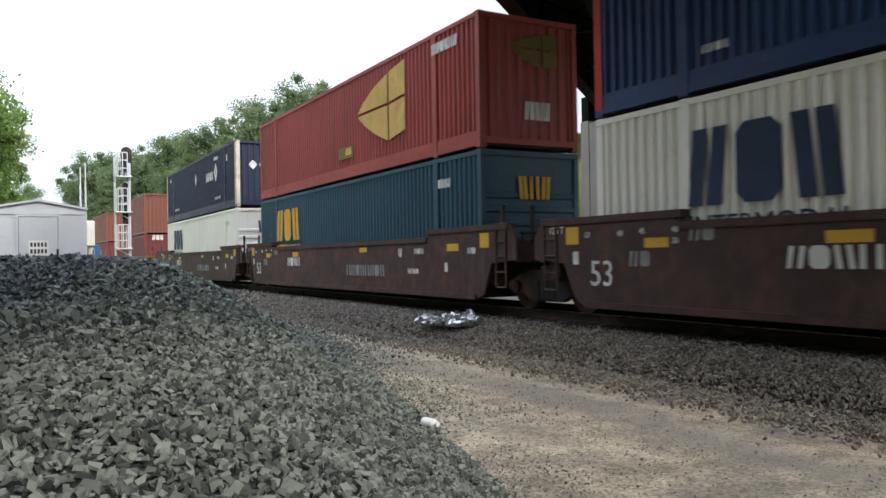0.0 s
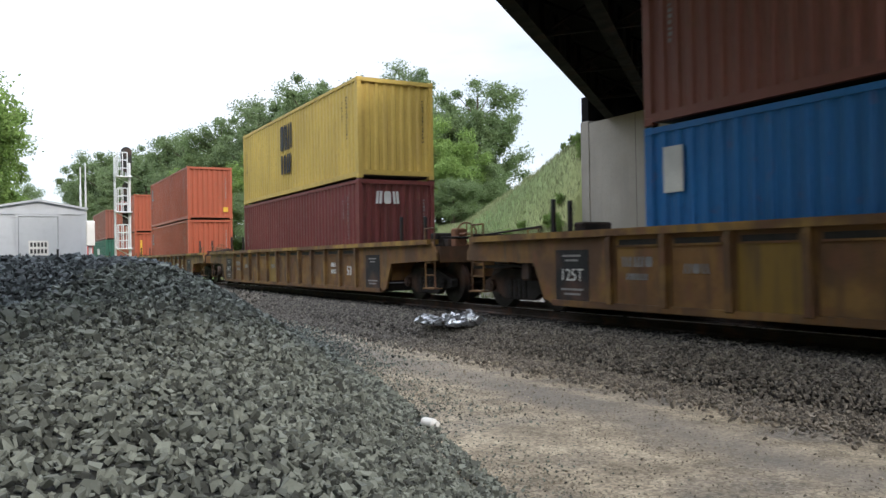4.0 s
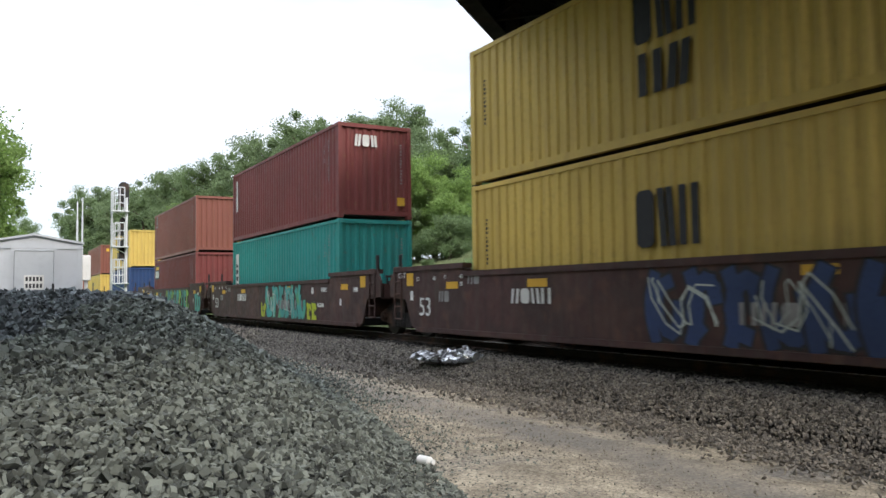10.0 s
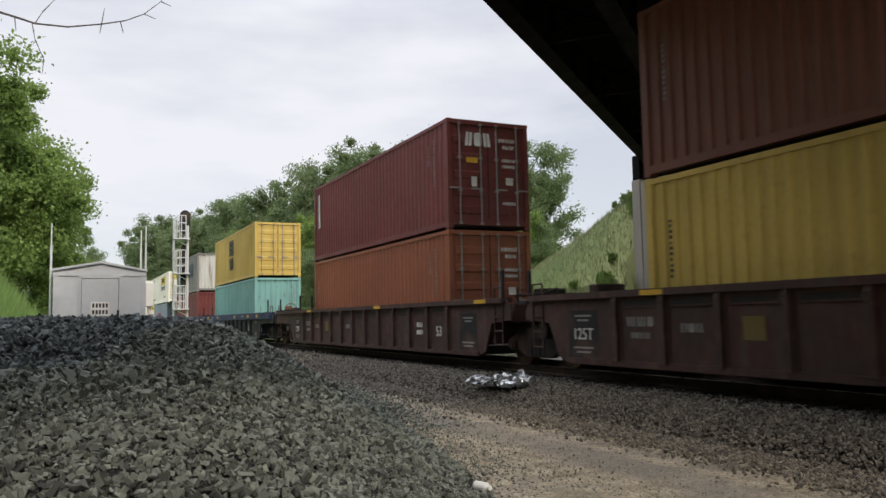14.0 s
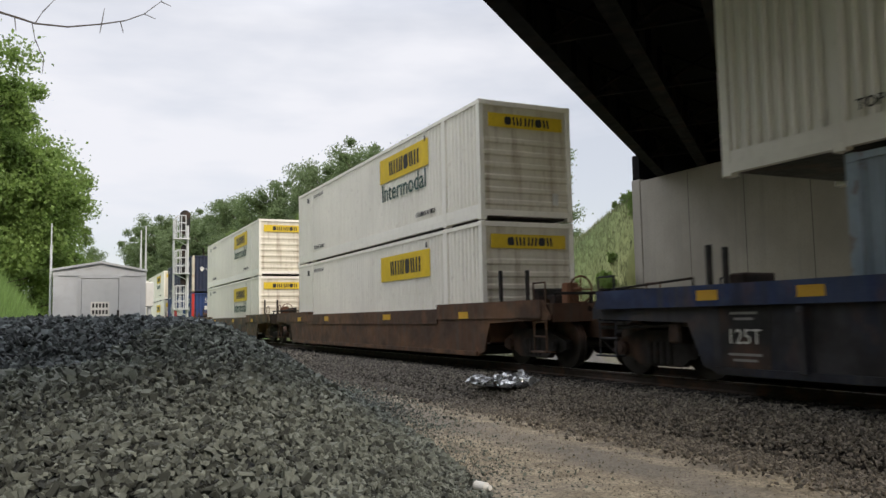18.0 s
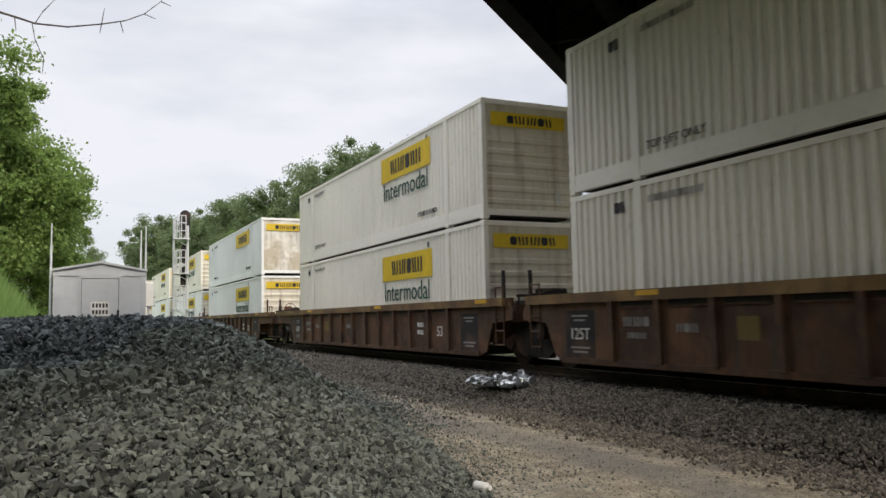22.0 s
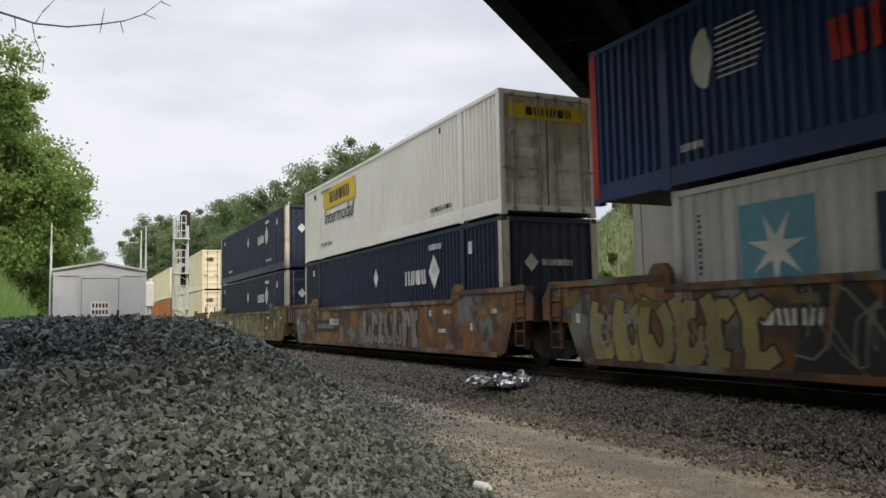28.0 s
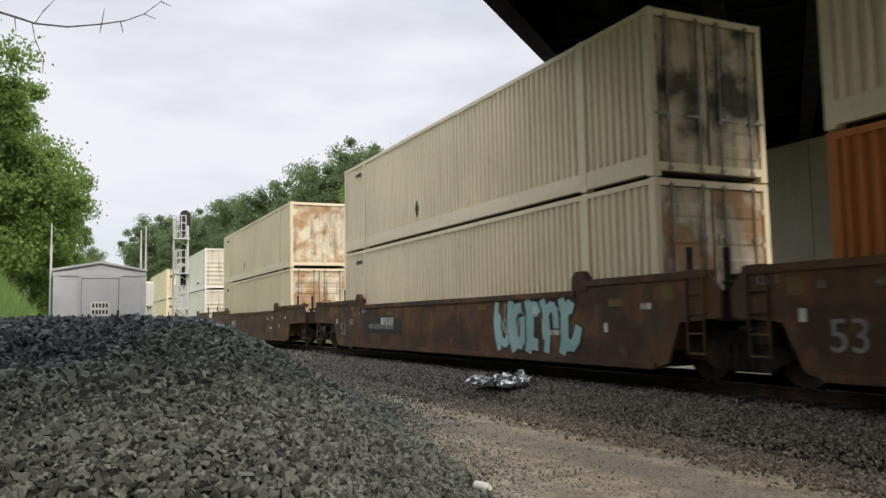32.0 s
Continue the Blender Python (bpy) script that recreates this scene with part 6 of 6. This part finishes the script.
# place of the unit's middle, upper box, lower box, car
TRAIN = [
    (-16.1, umax, lambda: csx("white domestic container with navy lettering", M_WHITE(), "n"), W(BNSF_L, "plate", "c", "a", M_CARBROWN)),
    (3.65, pacer, lambda: csx("white domestic container with navy lettering", M_WHITE(), "n"), W(BNSF_L, "plate", "a", "a", M_CARBROWN)),
    (23.5, lambda: container("red domestic container with a faded yellow fan mark", F53, paint("faded_red", (0.3, 0.05, 0.04), rust=0.3, dirt=GRIME), "corr", "dom",
                             [("s", "fan", 11.15, 1.7, 3.0, 1.9, "f"), ("s", "rect", 8.75, 0.78, 1.1, 0.34, "m"), ("s", "rect", 8.95, 0.8, 0.4, 0.2, "l"), ("e", "fan", 0.1, 2.2, 1.3, 0.8, "m"), ("s", "bars", 14.7, 2.5, 1.2, 0.25, "w", 6), ("e", "bars", 0.2, 0.85, 0.7, 0.4, "w", 5)]),
     lambda: csx("dark teal-blue domestic container with yellow lettering", M_DARKTEAL(), "y"), W(BNSF_L, "plate", "a", "a", M_CARBROWN)),
    (43.35, umax, lambda: csx("white domestic container with blue lettering", M_WHITE(), "n"), W(BNSF_L, "plate", "a", "c", M_CARBROWN)),
    (67.05, lambda: brown([TEXS]), lambda: maroon([TEXE], H=LOW), W(YEL_L, "rib", "c", "c", M_CAROLIVE, M_CARYELLOW)),
    (90.85, brown, twenties, W(YEL_L, "rib", "c", "c", M_CAROLIVE, M_CARYELLOW)),
    (114.5, lambda: yellow(MSC), lambda: maroon([TEXE]), W(YEL_L, "rib", "c", "c", M_CAROLIVE, M_CARYELLOW)),
    (138.25, lambda: orange(LOGO()), lambda: orange(LOGO()), W(YEL_L, "rib", "c", "a", M_CAROLIVE, M_CARYELLOW)),
    (158.15, lambda: orange(), lambda: orange([("e", "rect", -0.75, 1.3, 0.14, 2.0, "y")]), W(YEL_L, "rib", "a", "a", M_CAROLIVE, M_CARYELLOW)),
    (177.8, lambda: brown([TEXS]), lambda: iso40("dark green corrugated container with white marks", M_GREEN(), [("s", "bars", 5.75, 1.78, 2.3, 0.6, "w", 7), ("e", "rect", 0.1, 1.95, 0.4, 0.3, "w"), ("e", "rect", 0.65, 1.95, 0.4, 0.3, "w")]),
     W(YEL_L, "rib", "a", "c", M_CAROLIVE, M_CARYELLOW)),
    (201.95, lambda: iso40("rust-streaked grey shipping container with dark lettering bars", M_GREY(), SEALAND, codes="k", end_mat=paint("streaked_white", (0.55, 0.55, 0.52), rust=0.7)),
     lambda: iso40("bright red corrugated shipping container", M_RED(), LOGO(1.9)), W(RIB_L, "rib", "c", "c", M_CARRUST, M_CARYELLOW)),
    (225.6, lambda: yellow(MSC), lambda: yellow(MSC_LOW), W(BNSF_L, "plate", "c", "a", M_CARBROWN)),
    (245.4, lambda: maroon([TEXE, TEXS] + YLABEL), lambda: iso40("teal corrugated shipping container", M_TEAL(), [("s", "rect", 0.75, 1.5, 0.46, 1.75, "w"), ("s", "column", 0.75, 1.4, 0.28, 1.4, "k", 5)]), W(BNSF_L, "plate", "a", "a", M_CARBROWN)),
    (265.0, lambda: brown(LOGO(2.4)), lambda: maroon(BEACH), W(BNSF_L, "plate", "a", "c", M_CARBROWN)),
    (288.45, lambda: yellow(MSC), lambda: iso40("navy-blue corrugated shipping container", M_SEABLUE(), [("s", "bars", 1.65, 2.3, 1.4, 0.42, "w", 5), ("s", "bars", 0.65, 2.25, 0.45, 0.35, "r", 1), ("s", "rect", 10.6, 1.8, 0.25, 1.2, "p")]), W(RIB_L, "rib", "c", "a", M_CARBROWN)),
    (308.35, lambda: brown([("e", "rect", -0.55, 2.4, 0.28, 0.3, "y")]), lambda: yellow(MSC_LOW), W(RIB_L, "rib", "a", "a", M_CARBROWN)),
    (328.2, lambda: maroon([TEXE, TEXS] + DOOR_LABELS, end="door"), lambda: iso40("orange-brown shipping container with closed doors", paint("orange_brown", (0.27, 0.085, 0.04)), DOOR_LABELS[2:], end="door"), W(RIB_L, "rib", "a", "c", M_CARBROWN)),
    (351.4, lambda: yellow(MSC, end="door"), lambda: iso40("pale teal corrugated shipping container", M_PALETEAL(), []), W(BLUE_L, "rib", "c", "a", M_CARBLUE, M_CARBLUETOP)),
    (371.5, lambda: iso40("grey shipping container with navy lettering bars and star square", M_DULLGREY(), MAERSK, codes="k", end_mat=paint("streaked_white", (0.55, 0.55, 0.52), rust=0.7)), lambda: maroon(BEACH), W(BLUE_L, "rib", "a", "a", M_CARBLUE, M_CARBLUETOP)),
    (391.3, jb, lambda: iso40("slate-blue corrugated shipping container", M_SLATE(), H=LOW, decals=[("s", "bars", 3.0, 1.1, 1.3, 0.6, "n", 3), ("s", "bars", 5.6, 1.3, 3.2, 0.7, "r", 8)]), W(BLUE_L, "rib", "a", "c", M_CARBLUE, M_CARBLUETOP)),
    (415.05, jb, lambda: jb(upper=False, word=False), W(BNSF_L, "low", "c", "c", M_CARRUST)),
    (438.85, jb, lambda: jb(upper=False), W("grimy ochre smooth-sided double-stack well car", "low", "c", "c", M_CAROCHRE)),
    (462.45, umax, pacer, W(RIB_L, "rib", "c", "a", M_CARRUST, M_CARTAN)),
    (482.15, jb, lambda: jb(upper=False), W(RIB_L, "rib", "a", "a", M_CARRUST, M_CARTAN)),
    (501.85, jb, lambda: jb(upper=False), W(RIB_L, "rib", "a", "c", M_CARRUST, M_CARTAN)),
    (525.2, lambda: jb("cool white plate-sided domestic container with yellow banner", M_COOLWHITE(), "plain", word=False), lambda: jb(mat=M_COOLWHITE(), upper=False), W(RIB_L, "rib", "c", "a", M_CARRUST, M_CARTAN)),
    (544.95, lambda: jb(end="horiz"), lambda: jb(mat=M_COOLWHITE(), upper=False), W(RIB_L, "rib", "a", "a", M_CARRUST, M_CARTAN)),
    (564.8, jb, lambda: jb(mat=M_COOLWHITE(), upper=False), W(RIB_L, "rib", "a", "c", M_CARRUST, M_CARTAN)),
    (588.5, lambda: jb(end="door"), lambda: jb(upper=False), W(RIB_L, "rib", "c", "c", M_CARRUST, M_CARTAN)),
    (612.1, pacer, lambda: iso40("pale grey shipping container with navy lettering bars", paint("pale_grey", (0.5, 0.5, 0.47), rust=0.3), MAERSK_LOW, codes="k", H=LOW), W(OCH_L, "plate", "c", "a", M_CARGRAFF, plate=-3.0)),
    (631.7, lambda: jb(end="door"), umax, W(OCH_L, "plate", "a", "a", M_CARGRAFF, plate=4.6)),
    (651.1, umax, lambda: umax(end="door"), W(OCH_L, "plate", "a", "c", M_CARPATCHY, plate=4.6)),
    (674.95, cream, cream, W(OCH_L, "plate", "c", "a", M_CARDIRT, plate=-3.2)),
    (694.4, lambda: cream(dirty=M_SOOT), lambda: container("pumpkin-orange domestic container with dark lettering bars", F53, M_SCHORANGE(), "door", "dom", [("s", "bars", 12.2, 1.3, 1.9, 0.5, "k", 6), ("e", "bars", 0.0, 1.6, 1.5, 0.4, "k", 6)]), W(OCH_L, "plate", "a", "a", M_CARDIRT, plate=4.1)),
    (713.85, lambda: cream(dirty=M_SOOT), lambda: cream(dirty=M_RUSTYWHITE), W(OCH_L, "plate", "a", "c", M_CARDIRT, plate=4.1)),
    (737.5, lambda: cream("cream domestic container with a rust-streaked plain end", "plain", M_RUSTYWHITE), lambda: cream(dirty=M_RUSTYWHITE), W(OCH_L, "plate", "c", "c", M_CARDIRT, plate=4.1)),
    (761.1, lambda: jb(word=False, banner=False, end="horiz"), lambda: jb(word=False, banner=False, upper=False), W(OCH_L, "plate", "c", "c", M_CARDIRT, plate=4.1)),
    (784.7, cream, cream, W(OCH_L, "plate", "c", "c", M_CARDIRT, plate=4.1)),
    (808.3, jb, lambda: jb(upper=False), W(OCH_L, "plate", "c", "c", M_CARDIRT, plate=4.1)),
]
cars = {}
WELL, LOCK = 0.445, 0.035      # floor of the well, and the gap that the locks keep between two boxes
lock_mesh = Shape().box(-0.06, 0.06, -0.08, 0.08, -LOCK, 0.0).mesh("twist_lock", mat_black)
for place, upper, lower, car in TRAIN:
    c, at = car(), place - 0.15
    on_train(c, at, 0.0)
    cars[place] = c
    if lower is twenties:
        twenties(at)
        top = LOW
    else:
        under = lower()
        top = under["tall"]
        on_train(under, at, WELL)
    over = upper()
    on_train(over, at, WELL + top + LOCK)
    for sx in (-1, 1):
        for y in ((-F40 / 2 + 0.09, F40 / 2 - 0.09)):
            part("twist_lock", lock_mesh, over, m=pose(sx * 1.15, y, 0))

# panels that kept their yellow paint
faded = paint("faded_yellow", (0.22, 0.13, 0.02), rust=0.9, dirt=(0.07, 0.04, 0.025))
panel_mesh = Shape().box(-0.006, 0.0, -0.53, 0.53, 0.26, 1.2).mesh("painted_panel", faded)
for place, bays in ((67.05, (4, 8, 9)), (90.85, (1, 2, 9)), (114.5, (7,)), (138.25, (3, 9, 10)), (158.15, (2, 8)), (177.8, (4, 11))):
    for k in bays:
        part("painted_panel", panel_mesh, cars[place], m=pose(-1.5, -7.2 + k * 1.2, 0))

# graffiti
for place, y0, y1, z0, z1, mats, seed, filled in (
        (225.6, -4.2, 0.6, 0.3, 1.35, (mat_tag_blue, mat_tag_pale), 1, True), (245.4, -3.9, 0.3, 0.25, 1.4, (mat_tag_teal, mat_tag_pale), 2, True), (245.4, -4.9, -4.0, 0.25, 0.8, (mat_tag_lime, mat_tag_black), 12, True),
        (245.4, 0.3, 0.9, 0.25, 0.8, (mat_tag_lime, mat_tag_black), 22, True), (265.0, -5.8, 0.5, 0.22, 1.46, (mat_tag_teal, mat_tag_black, mat_tag_green), 3, True), (265.0, 4.5, 6.4, 0.3, 1.3, (mat_rust, mat_tag_sand), 23, False),
        (265.0, 2.6, 4.4, 0.3, 1.4, (mat_tag_forest, mat_tag_green), 33, False), (265.0, 0.6, 3.0, 0.3, 1.45, (mat_tag_teal, mat_tag_teal), 43, False), (265.0, -6.9, -5.8, 0.3, 1.5, (mat_tag_forest, mat_tag_pale), 53, False),
        (265.0, -8.4, -7.2, 0.3, 1.2, (mat_tag_teal, mat_tag_pale), 13, True), (438.85, -5.5, -1.5, 0.2, 1.1, (mat_green_mark, mat_green_mark), 31, False),
        (612.1, 3.9, 8.0, 0.25, 1.3, (mat_tag_olive, mat_tag_dim), 4, True), (612.1, -1.3, 3.6, 0.25, 1.45, (mat_tag_black, mat_tag_dim), 5, True),
        (631.7, -3.9, 0.6, 0.3, 1.3, (mat_tag_dim, mat_tag_black), 6, True), (651.1, -5.0, 2.0, 0.3, 1.2, (mat_tag_olive, mat_tag_pale), 7, True),
        (713.85, -6.0, -2.9, 0.35, 1.4, (mat_tag_ice, mat_tag_pale), 8, True)):
    graffiti(cars[place], y0, y1, z0, z1, mats, seed, filled)


# ---- what moves ----
def motions():
    for ob, place, z in running:
        walk(ob, [(t, pose(XC, place - travelled(t), z)) for t in (0.0, 8.0, 16.0, 24.0, 32.0)])
    first = wheelsets[0]
    walk(first, [(k / FPS, pose(0, 0, 0, math.degrees((travelled(k / FPS) - travelled(0)) / 0.4826) % 360)) for k in range(32 * FPS + 1)])
    keys = first.animation_data
    for ws in wheelsets[1:]:
        ws.rotation_mode = "QUATERNION"
        ws.animation_data_create()
        ws.animation_data.action = keys.action
        ws.animation_data.action_slot = keys.action_slot


motions()
